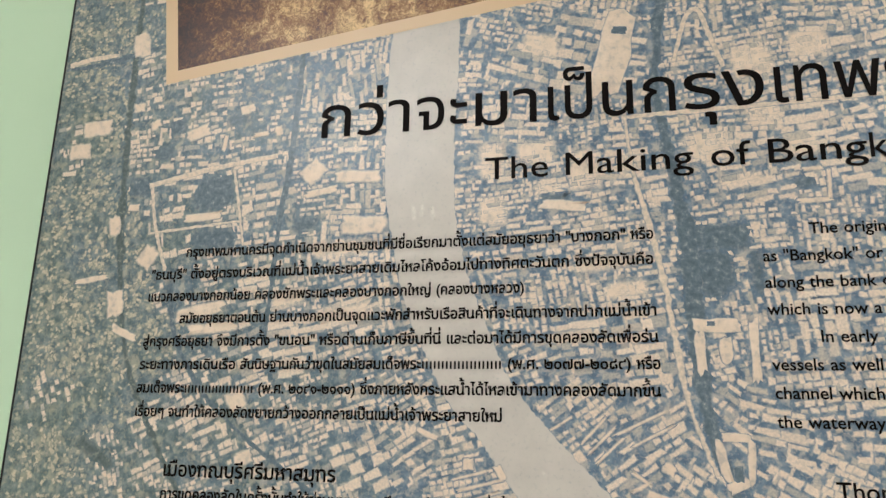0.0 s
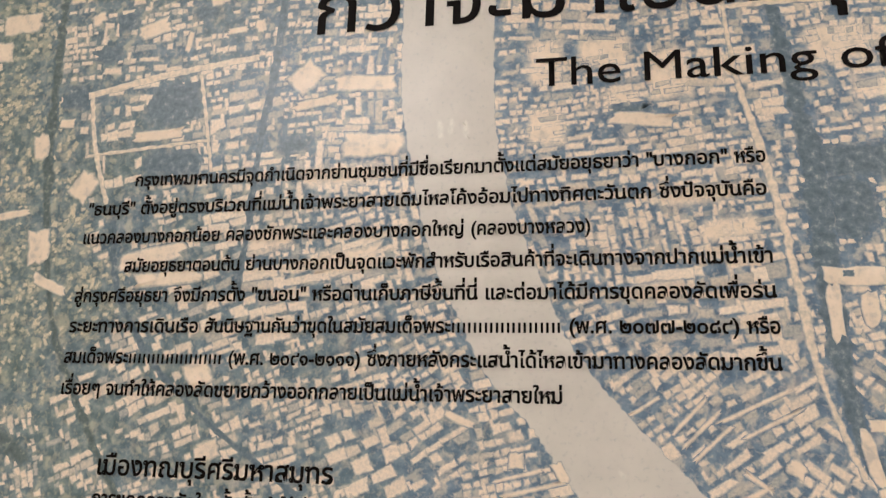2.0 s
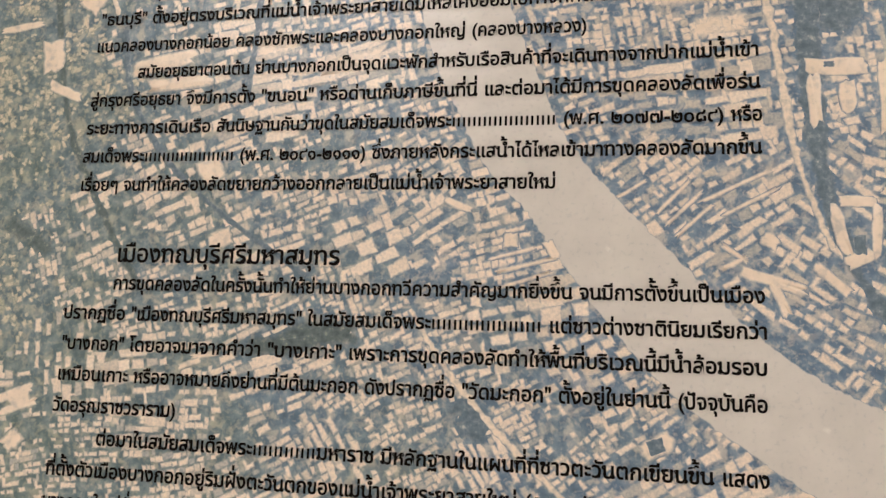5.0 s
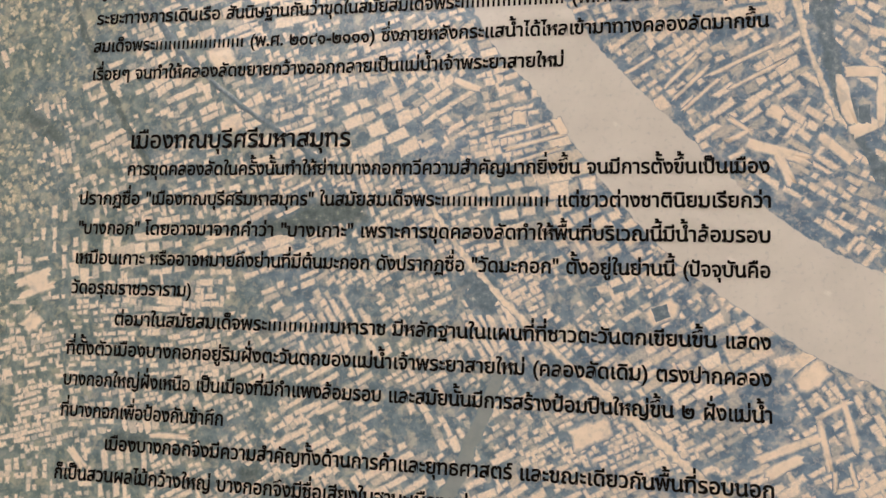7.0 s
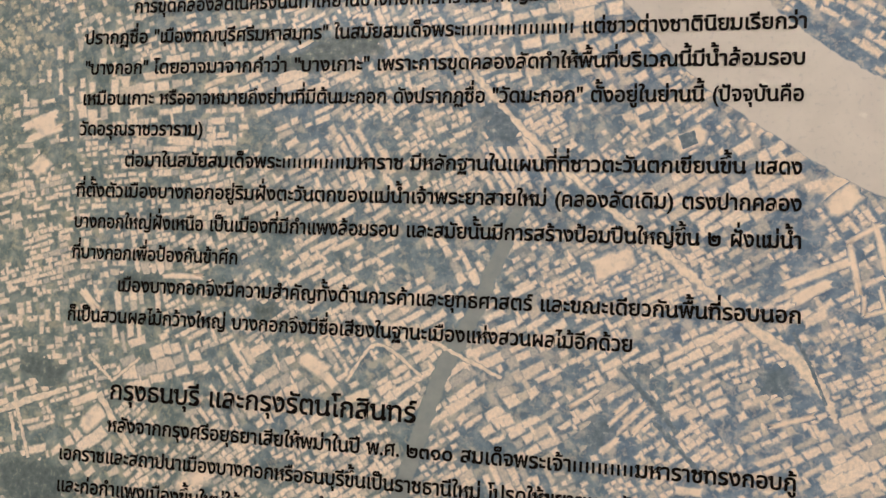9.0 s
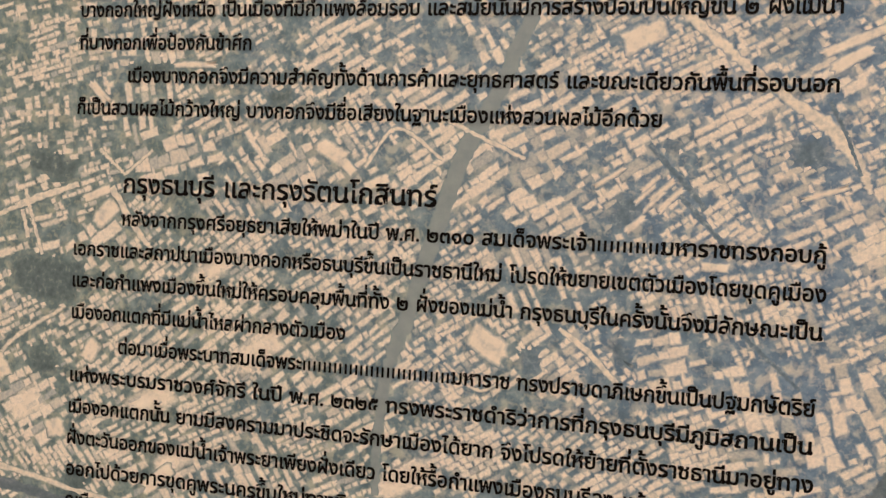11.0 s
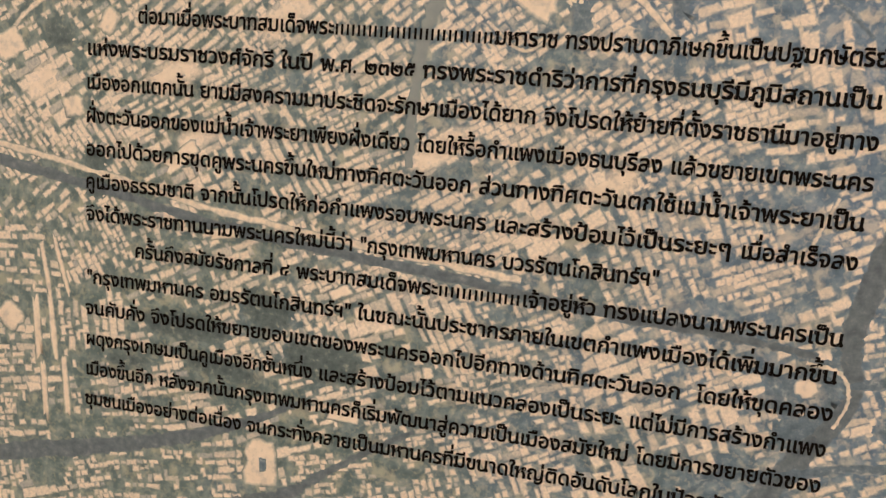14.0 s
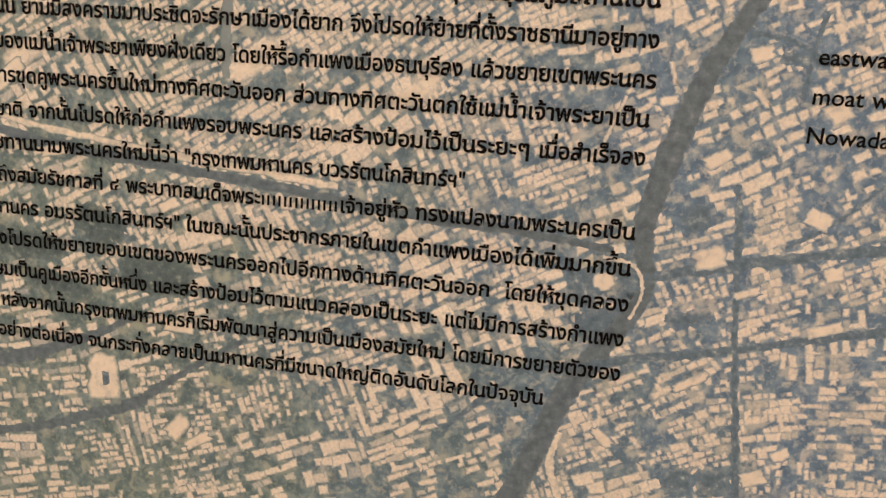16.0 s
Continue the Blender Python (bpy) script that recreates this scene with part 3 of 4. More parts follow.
patches("pale_compound", [(0.0204, 1.1501, 0.0173, 0.0095, 45), (-0.0517, 1.0507, 0.018, 0.0159, 29), (0.0136, 1.0667, 0.0139, 0.0091, 56), (0.2532, 1.0898, 0.0221, 0.0135, -28), (-0.0095, 1.018, 0.0126, 0.0115, 15), (-0.0532, 0.8862, 0.0154, 0.0159, 45)], M_pale, "on", 0.0030, 0.12)
patches("large_roof", [(0.3265, 1.1581, 0.0124, 0.0034, 40), (0.3306, 1.1736, 0.0137, 0.002, 45), (0.3353, 1.1703, 0.0152, 0.0019, 47), (0.3425, 1.17, 0.014, 0.0019, 52), (0.3672, 1.1381, 0.013, 0.0043, -1), (0.0602, 0.9939, 0.0229, 0.008, 40), (-0.0278, 0.9164, 0.0358, 0.0028, -79), (-0.0172, 0.9214, 0.036, 0.0028, -73), (0.0891, 0.9528, 0.018, 0.0054, 10)], M_pale, "on", 0.0018, 0.08)
patches("large_roof", [(0.1605, 0.9275, 0.0118, 0.0058, 28)], M_pale, "on", 0.0018, 0.08)
patches("pale_compound", [(0.1172, 0.8187, 0.0282, 0.0197, -85)], M_pale, "on", 0.0030, 0.12)
patches("large_roof", [(-0.0341, 0.8817, 0.0391, 0.0045, -85), (-0.0233, 0.8831, 0.0389, 0.0036, -84), (-0.0142, 0.8465, 0.0362, 0.0036, -85), (-0.0293, 0.8415, 0.0348, 0.0037, -86), (0.1671, 0.8559, 0.0189, 0.0075, -4)], M_pale, "on", 0.0018, 0.08)
patches("pale_compound", [(0.4579, 0.9269, 0.0145, 0.01, 18), (0.5077, 1.0033, 0.0103, 0.0098, 35), (0.166, 0.7924, 0.0168, 0.0103, 49)], M_pale, "on", 0.0030, 0.12)
patches("large_roof", [(0.5178, 0.9245, 0.0084, 0.0069, 18), (0.4785, 0.9105, 0.0127, 0.0036, 23), (0.5181, 0.8955, 0.0162, 0.0053, 20), (0.4951, 0.8108, 0.0124, 0.0077, 24), (0.507, 0.8256, 0.0092, 0.0056, 29), (0.4689, 1.0284, 0.0103, 0.007, 15), (0.4719, 1.0076, 0.0099, 0.003, -50), (0.4553, 0.9769, 0.0123, 0.0062, 32), (0.4285, 1.0036, 0.0082, 0.0039, 15), (0.429, 1.017, 0.0111, 0.0021, -75), (0.4566, 0.8595, 0.0189, 0.0043, 32), (0.4152, 0.8222, 0.0131, 0.0051, -40)], M_pale, "on", 0.0018, 0.08)
patches("large_roof", [(0.1789, 0.7851, 0.0175, 0.0055, 33), (0.3069, 0.8112, 0.0154, 0.0053, 35), (0.5067, 0.9511, 0.0121, 0.0081, -22)], M_pale, "on", 0.0018, 0.08)
patches("pale_compound", [(0.398, 1.752, 0.024, 0.075, -14), (0.461, 1.533, 0.032, 0.010, 0), (0.449, 1.515, 0.007, 0.030, 2), (0.485, 1.515, 0.006, 0.04, 0), (0.466, 1.515, 0.008, 0.018, 3), (0.468, 1.456, 0.018, 0.006, 0), (0.459, 1.440, 0.006, 0.028, 12),
                          (0.477, 1.440, 0.005, 0.030, -5), (0.468, 1.425, 0.014, 0.007, 25)], M_pale, "on", 0.0012, 0.1)
patches("paved_yard", [(0.335, 1.672, 0.030, 0.022, 4), (0.372, 1.655, 0.024, 0.030, 4), (0.345, 1.640, 0.022, 0.012, 3), (0.300, 1.668, 0.020, 0.030, 3), (0.300, 1.625, 0.022, 0.024, 3), (0.465, 1.668, 0.036, 0.026, 3), (0.505, 1.690, 0.026, 0.020, 3),
                       (0.528, 1.665, 0.026, 0.018, 3), (0.485, 1.640, 0.030, 0.010, 3), (0.500, 1.735, 0.030, 0.030, 3), (0.540, 1.745, 0.030, 0.024, 3), (0.340, 1.765, 0.030, 0.020, -17), (0.385, 1.580, 0.040, 0.010, 5), (0.175, 1.600, 0.050, 0.014, 4)], M_pale, "base", 0.007, 0.2)
patches("paved_yard", [(0.180, 1.545, 0.044, 0.016, 8), (0.130, 1.560, 0.030, 0.014, 8), (0.400, 1.560, 0.030, 0.012, 5), (0.360, 1.525, 0.030, 0.010, 10), (0.055, 1.040, 0.030, 0.016, 35), (0.120, 1.075, 0.034, 0.014, 38), (-0.030, 1.030, 0.024, 0.016, 35),
                       (0.210, 1.010, 0.034, 0.014, 33), (0.070, 1.005, 0.026, 0.012, 33), (0.300, 1.000, 0.030, 0.012, 30), (0.090, 1.120, 0.026, 0.012, 38), (0.440, 1.300, 0.026, 0.014, 30)], M_pale, "base", 0.007, 0.2)
patches("round_fort", [(0.4068, 0.9092, 0.0105, 0.0100, 13)], M_pale, "on", 0.0014, 0.75)
patches("boat", [(0.236, 1.627, 0.0026, 0.012, 8), (0.243, 1.629, 0.0022, 0.010, -10), (0.252, 1.626, 0.0024, 0.011, 6), (0.338, 1.428, 0.001, 0.004, 40), (0.40, 1.352, 0.001, 0.004, 50), (0.448, 1.335, 0.001, 0.003, 60)], M_boat, "over", 0.003, 0.3)
patches("courtyard", [(0.403, 1.772, 0.011, 0.006, -8), (0.468, 1.432, 0.006, 0.010, 0), (0.363, 1.322, 0.008, 0.007, 20), (0.119, 0.817, 0.004, 0.008, 5), (0.457, 1.534, 0.005, 0.003, 0)], M_shade, "over", 0.0006, 0.1)

# -- roofs of the printed photograph: blocks of rows that follow the streets of each quarter
# x, z, heading of the rows, share of roofs against trees
QUARTERS = [(0.0, 1.75, 4, 0.72), (-0.09, 1.67, 3, 0.42), (-0.08, 1.78, 3, 0.5), (0.12, 1.74, 4, 0.72), (0.34, 1.77, -17, 0.92), (0.35, 1.68, 4, 0.98), (0.5, 1.72, 3, 1.0), (0.56, 1.64, 3, 0.98), (0.17, 1.62, 3, 1.0), (0.35, 1.60, 5, 1.05), (-0.07, 1.52, 20, 0.3), (0.06, 1.46, 25, 0.64)]
QUARTERS += [(0.15, 1.51, 14, 0.92), (0.22, 1.43, 28, 0.75), (0.29, 1.42, 15, 0.8), (0.39, 1.52, 10, 1.05), (0.37, 1.46, 33, 0.98), (0.46, 1.39, 60, 0.8), (0.53, 1.55, 4, 0.95), (-0.08, 1.35, 10, 0.55), (0.05, 1.35, 4, 0.72), (0.17, 1.29, 27, 0.70)]
QUARTERS += [(0.30, 1.27, 32, 0.7), (0.39, 1.27, 33, 0.75), (0.0, 1.24, 10, 0.62), (0.16, 1.21, 32, 0.7), (0.28, 1.23, 29, 0.72), (0.38, 1.18, 31, 0.78), (0.48, 1.22, 28, 0.75), (-0.08, 1.13, 25, 0.6), (0.11, 1.11, 39, 0.92), (0.29, 1.03, 37, 0.86)]
QUARTERS += [(0.12, 1.01, 31, 0.88), (-0.04, 1.00, 38, 0.84), (0.40, 1.06, 18, 0.72), (0.50, 1.0, 28, 0.85), (0.36, 0.99, 26, 0.84), (0.10, 0.94, 30, 0.62), (-0.06, 0.88, -84, 0.7), (0.24, 0.90, 26, 0.82), (0.51, 0.94, 28, 0.75), (0.45, 0.865, 29, 0.8)]
QUARTERS += [(0.52, 0.87, 10, 0.7), (0.53, 0.80, 8, 0.68), (0.41, 0.80, 24, 0.75), (0.30, 0.82, 26, 0.74), (0.21, 0.785, 18, 0.68), (0.05, 0.79, 12, 0.7), (0.1, 0.72, 14, 0.65)]
QUARTER_ROWS = np.array(QUARTERS)


def quarter(x, z):
    w = ((QUARTER_ROWS[:, 0] - x) ** 2 + (QUARTER_ROWS[:, 1] - z) ** 2 + 1e-5) ** -2
    w /= w.sum()
    a2 = QUARTER_ROWS[:, 2] * math.pi / 45          # headings repeat every 90 degrees
    heading = math.degrees(math.atan2((w * np.sin(a2)).sum(), (w * np.cos(a2)).sum())) / 4
    return heading, (w * QUARTER_ROWS[:, 3]).sum()


LATTICE = np.random.default_rng(21).uniform(-1, 1, (64, 64))


def soft_noise(x, z, scale):
    """Smooth noise between -1 and 1 over the board."""
    u, v = np.asarray(x) * scale + 900, np.asarray(z) * scale + 900
    i, j = np.floor(u).astype(int), np.floor(v).astype(int)
    f, g = u - i, v - j
    f, g = f * f * (3 - 2 * f), g * g * (3 - 2 * g)
    i, j, i2, j2 = i % 64, j % 64, (i + 1) % 64, (j + 1) % 64
    return (LATTICE[i, j] * (1 - f) + LATTICE[i2, j] * f) * (1 - g) + (LATTICE[i, j2] * (1 - f) + LATTICE[i2, j2] * f) * g


def block_rows(scale, fill):
    """The roofs of one block along its streets: place, length and breadth."""
    u, v, L, B = [], [], [], []
    style = rng.choice(["rows", "houses", "halls"], p=[.34, .50, .16])
    pitch = scale * {"rows": rng.uniform(.0040, .0054), "houses": rng.uniform(.0033, .0044), "halls": rng.uniform(.0060, .0085)}[style]
    row, k = -.042 + rng.uniform(0, pitch), 0
    while row < .042:
        k += 1
        wide = pitch * rng.uniform(.52, .70)
        p = -.042 + rng.uniform(0, .004)
        while p < .042:
            if style == "rows":
                ln = scale * (rng.uniform(.005, .013) if rng.random() < .42 else rng.uniform(.0022, .005))
            elif style == "houses":
                ln = scale * (.0020 + min(.006, rng.exponential(.0014)))
            else:
                ln = scale * rng.uniform(.0035, .010)
            if rng.random() < fill + .14:
                u.append(p + ln / 2), v.append(row + rng.normal(0, .00025)), L.append(ln), B.append(wide * rng.uniform(.72, 1.2))
                if rng.random() < .16:                              # a wing that joins the next row
                    wing = rng.uniform(.0011, .0020)
                    u.append(p + rng.choice([wing / 2, ln - wing / 2])), v.append(row + pitch * .5), L.append(wing), B.append(pitch)
            p += ln + scale * rng.choice([.0006, .0010, .0018, .0040], p=[.36, .36, .20, .08])
        row += pitch * (1.45 if k % 2 == 0 and style != "halls" and rng.random() < .5 else 1.0)   # back to back, then a street
    return map(np.array, (u, v, L, B))


def roofs():
    step = 0.044
    S = np.array([(gx + rng.uniform(-.4, .4) * step, gz + rng.uniform(-.4, .4) * step) for gx in np.arange(BX0, BX1 + step, step) for gz in np.arange(BZ0, BZ1 + step, step)])
    lanes = np.vstack(LANES)
    dense, sparse = [], []
    for sx, sz in S:
        head, fill = quarter(sx, sz)
        a = radians(head + rng.normal(0, 3.5) + (90 if rng.random() < 0.2 else 0))
        scale = 1.04 + 0.28 * min(1, max(0, (sz - 1.34) / .10))       # the upper quarters have the larger roofs
        orchard = fill < 0.56 and rng.random() < 0.85
        if orchard:
            n = 420
            u, v = rng.uniform(-.045, .045, n), rng.uniform(-.045, .045, n)
            L, B = rng.uniform(.0009, .0032, n) + rng.exponential(.0008, n), rng.uniform(.0009, .0026, n)
            T = a + rng.normal(0, .5, n)
        else:
            u, v, L, B = block_rows(scale, fill)
            T = np.full(len(u), a) + rng.normal(0, .04, len(u))
        x = sx + u * math.cos(a) - v * math.sin(a)
        z = sz + u * math.sin(a) + v * math.cos(a)
        ok = (x > BX0 + .004) & (x < BX1 - .004) & (z > BZ0 + .004) & (z < BZ1 - .004)
        near = np.argsort((S[:, 0] - sx) ** 2 + (S[:, 1] - sz) ** 2)[:14]
        dist = np.sqrt((x[:, None] - S[near, 0]) ** 2 + (z[:, None] - S[near, 1]) ** 2)
        ok &= dist[:, 0] + .0016 <= dist[:, 1:].min(axis=1)
        ln = lanes[(abs(lanes[:, 0] - sx) < .09) & (abs(lanes[:, 1] - sz) < .09)]
        if len(ln):
            dl = np.sqrt((x[:, None] - ln[:, 0]) ** 2 + (z[:, None] - ln[:, 1]) ** 2) - ln[:, 2] / 2
            ok &= dl.min(axis=1) > .0004
        for cx, cz, w, h, turn, stray in CLEAR:
            if abs(cx - sx) < .10 and abs(cz - sz) < .10:
                ca, sa = math.cos(radians(turn)), math.sin(radians(turn))
                du, dv = (x - cx) * ca + (z - cz) * sa, (z - cz) * ca - (x - cx) * sa
                ok &= ((du / (w / 2)) ** 4 + (dv / (h / 2)) ** 4 > 1) | (rng.random(len(x)) < stray)
        wood = soft_noise(x, z, 52) * .75 + soft_noise(x, z, 150) * .4
        ok &= wood > (-.42 if orchard else -.34 - .9 * max(0, fill - .62))
        grow_ = np.clip(1 + wood * .7, .75, 1.35)                 # larger roofs in the open, smaller under trees
        L, B = L * np.clip(grow_, .85, 1.2), B * grow_
        (sparse if orchard else dense).append(np.c_[x, z, L, B, T][ok])
    for name, rows, material, label in (("roof_pattern", np.vstack(dense), M_roof, "dense cream roofs of the printed photograph"), ("hut_pattern", np.vstack(sparse), M_hut, "scattered small roofs among printed trees")):
        n = len(rows)
        x, z, L, B, T = rows.T
        ca, sa = np.cos(T), np.sin(T)
        layer = rng.uniform(.00004, .00005, n)
        verts = np.zeros((n, 8, 3))
        for j, (su, sv) in enumerate(((-1, -1), (1, -1), (1, 1), (-1, 1))):
            ku, kv = rng.uniform(.74, 1.16, n), rng.uniform(.62, 1.3, n)
            for ring, grow in ((0, -.0008), (4, .0011)):
                uu = su * np.maximum(L / 2 + grow, L * .14) * ku
                vv = sv * np.maximum(B / 2 + grow, B * .14) * kv
                verts[:, ring + j, 0] = x + uu * ca - vv * sa
                verts[:, ring + j, 1] = -layer if ring == 0 else -.00001
                verts[:, ring + j, 2] = z + uu * sa + vv * ca
        quad = np.array([(0, 1, 2, 3)] + [(j, 4 + j, 4 + (j + 1) % 4, (j + 1) % 4) for j in range(4)])
        faces = (np.arange(n)[:, None, None] * 8 + quad[None]).reshape(-1, 4)
        cover = np.tile([1.0] * 4 + [0.0] * 4, n)
        tagged(part(name, arrays_mesh(name, verts.reshape(-1, 3), faces, cover), material, printed, label), kind="stuff")


roofs()

# -- the tilted old photograph in the board's upper corner
photo = pose(-0.007, 0, 1.764, 0, -7.0, 0)


def photo_piece(name, x0, x1, z0, z1, layer, material, parent, label=""):
    bm = bmesh.new()
    vs = [bm.verts.new(photo @ Vector((x, -layer * 0.4, z))) for x, z in ((x0, z0), (x1, z0), (x1, z1), (x0, z1))]
    bm.faces.new(vs)
    return part(name, bm, material, parent, label)


M_border, nt, b = mat("cream_photo_border", (0.74, 0.53, 0.32), GLOSS)
border = photo_piece("photograph", 0, 0.46, 0, 0.33, 0.0010, M_border, board, "old sepia photograph of trees with a cream border")
photo_piece("picture", 0.0125, 0.4475, 0.0118, 0.318, 0.0012, sepia("sepia_photo_ink"), border, "brown sepia foliage")

# ---------------------------------------------------------------- lettering
UPPER, TONES, TALL = "\u0e31\u0e34\u0e35\u0e36\u0e37\u0e47\u0e4d", "\u0e48\u0e49\u0e4a\u0e4b\u0e4c", "\u0e1b\u0e1d\u0e1f"
GLYPHS = {}


def outline(ch, bold, ob, c):
    got = []
    for body in (ch, ch + "|", "|"):
        c.body, c.offset = body, bold
        bpy.context.view_layer.update()
        me = bpy.data.meshes.new_from_object(ob.evaluated_get(bpy.context.evaluated_depsgraph_get()))
        me.calc_loop_triangles()
        co = np.zeros(len(me.vertices) * 3, np.float32)
        me.vertices.foreach_get("co", co)
        tri = np.zeros(len(me.loop_triangles) * 3, np.int32)
        me.loop_triangles.foreach_get("vertices", tri)
        got.append((co.reshape(-1, 3)[:, :2], tri.reshape(-1, 3)))
        bpy.data.meshes.remove(me)
    advance = got[1][0][:, 0].max() - got[2][0][:, 0].max()
    return got[0][0], got[0][1], float(advance)


def area(co, tri):
    a, b_, c = co[tri[:, 0]], co[tri[:, 1]], co[tri[:, 2]]
    return np.abs((b_ - a)[:, 0] * (c - a)[:, 1] - (b_ - a)[:, 1] * (c - a)[:, 0]).sum() / 2


# heads of the looped letters: place across the letter, height
TOP, FOOT = 0.475, 0.075
HEADS = {"บ": [(0.0, TOP)], "ป": [(0.0, TOP)], "น": [(0.02, TOP), (0.93, FOOT)], "ม": [(0.02, TOP), (0.04, FOOT)], "ท": [(0.0, TOP)], "ห": [(0.0, TOP), (0.88, TOP)],
         "ข": [(0.12, TOP)], "ช": [(0.12, TOP)], "ย": [(0.10, TOP)], "ษ": [(0.0, TOP)], "พ": [(0.06, TOP)], "ฟ": [(0.06, TOP)], 
         "ถ": [(0.12, FOOT)], "ภ": [(0.08, FOOT)], "ว": [(0.72, FOOT)], "ร": [(0.70, FOOT)],
         "ล": [(0.16, FOOT)], "ส": [(0.16, FOOT)], "ง": [(0.52, TOP)], "ณ": [(0.10, FOOT)]}


def glyph(ch, bold, heads):
    """Corners, triangles and advance of one letter of the built-in font, at size 1, thickened and with its looped head."""
    if (ch, bold, heads) in GLYPHS:
        return GLYPHS[ch, bold, heads]
    c = bpy.data.curves.new("lettering", "FONT")
    c.resolution_u = 3
    ob = new("lettering", c)
    co, tri, adv = outline(ch, 0.0, ob, c)
    lift = None
    if bold and len(tri):
        plain = area(co, tri)
        edges = np.sort(np.vstack([tri[:, [0, 1]], tri[:, [1, 2]], tri[:, [2, 0]]]), axis=1)
        lone, times = np.unique(edges, axis=0, return_counts=True)
        rim = np.linalg.norm(co[lone[times == 1][:, 0]] - co[lone[times == 1][:, 1]], axis=1).sum()
        co2, tri2, _ = outline(ch, bold, ob, c)
        if 0.9 < (area(co2, tri2) - plain) / (rim * bold) < 1.3:
            co, tri = co2, tri2
        else:                                   # a letter that the offset would break: four shifted prints of it
            k = bold * 0.8
            n = len(co)
            co = np.vstack([co + d for d in ((-k, -k), (k, -k), (k, k), (-k, k))])
            tri = np.vstack([tri + n * q for q in range(4)])
            lift = np.repeat(np.arange(4) * 0.000004, n)
    if lift is None:
        lift = np.zeros(len(co))
    if heads and ch in HEADS:
        x0, x1 = co[:, 0].min(), co[:, 0].max()
        for fx, fz in HEADS[ch]:
            n, o = 12, len(co)
            a = 2 * math.pi * np.arange(n) / n
            mid = np.array((x0 + fx * (x1 - x0), fz))
            ring = np.vstack([mid + np.c_[np.cos(a), np.sin(a)] * r for r in (0.094, 0.030)])
            i = np.arange(n)
            i2 = (i + 1) % n
            co = np.vstack([co, ring])
            lift = np.concatenate([lift, np.full(2 * n, 0.000018)])
            tri = np.vstack([tri, np.c_[i, i2, i2 + n] + o, np.c_[i, i2 + n, i + n] + o])
    bpy.data.objects.remove(ob)
    bpy.data.curves.remove(c)
    GLYPHS[ch, bold, heads] = (co, tri, adv, lift)
    return GLYPHS[ch, bold, heads]


def lettering(name, text, x, z, size, bold=0.0, label="", heads=False):
    """One printed line on its baseline, from x, or set between its stops: {x} puts what follows at x. <n> is a struck-out stretch n letters long."""
    verts, faces, lifts, pen, count, k, prev, stops = [], [], [], 0.0, 0, 0, "", []

    def block(x0, x1, z0, z1):
        nonlocal count
        verts.append(np.array([(x0, z0), (x1, z0), (x1, z1), (x0, z1)]))
        lifts.append(np.zeros(4))
        faces.append(np.array([(0, 1, 2), (0, 2, 3)]) + count)
        count += 4

    while k < len(text):
        ch = text[k]
        if ch == "{":
            end = text.index("}", k)
            stops.append((pen, float(text[k + 1:end])))
            k = end + 1
            continue
        if ch == "<":
            end = text.index(">", k)
            left = int(text[k + 1:end])
            while left > 0:
                for stem in (0.06, 0.34):
                    block(pen + stem, pen + stem + 0.13, 0.0, 0.50)
                pen += 0.58
                left -= 1
            k, prev = end + 1, "<"
            continue
        co, tri, adv, up = glyph(ch, bold, heads)
        adv *= 1.15 if ch == " " else 1
        dx = dz = 0.0
        if ch in TONES and (prev in UPPER or (k + 1 < len(text) and text[k + 1] == "\u0e33")):
            dz = 0.235
        base = next((c for c in reversed(text[:k]) if c not in UPPER + TONES), "")
        if ch in UPPER + TONES and base in TALL:
            dx = -0.10
        if len(co):
            verts.append(co + (pen + dx, dz))
            lifts.append(up + 0.00003 * (len(lifts) % 2))
            faces.append(tri + count)
            count += len(co)
        pen += adv
        prev = ch
        k += 1
    v, f = np.vstack(verts), np.vstack(faces)
    across = x + v[:, 0] * size
    if stops:
        pens, places = np.array(stops).T
        ends = np.r_[pens[0] - 1, pens, pens[-1] + 1], np.r_[places[0] - size, places, places[-1] + size]
        across = np.interp(v[:, 0], *ends)
    lift = np.concatenate(lifts)
    p = np.c_[across, -0.0006 - lift, z + v[:, 1] * size]
    return part(name, arrays_mesh(name, p, f), M_letter, board, label)


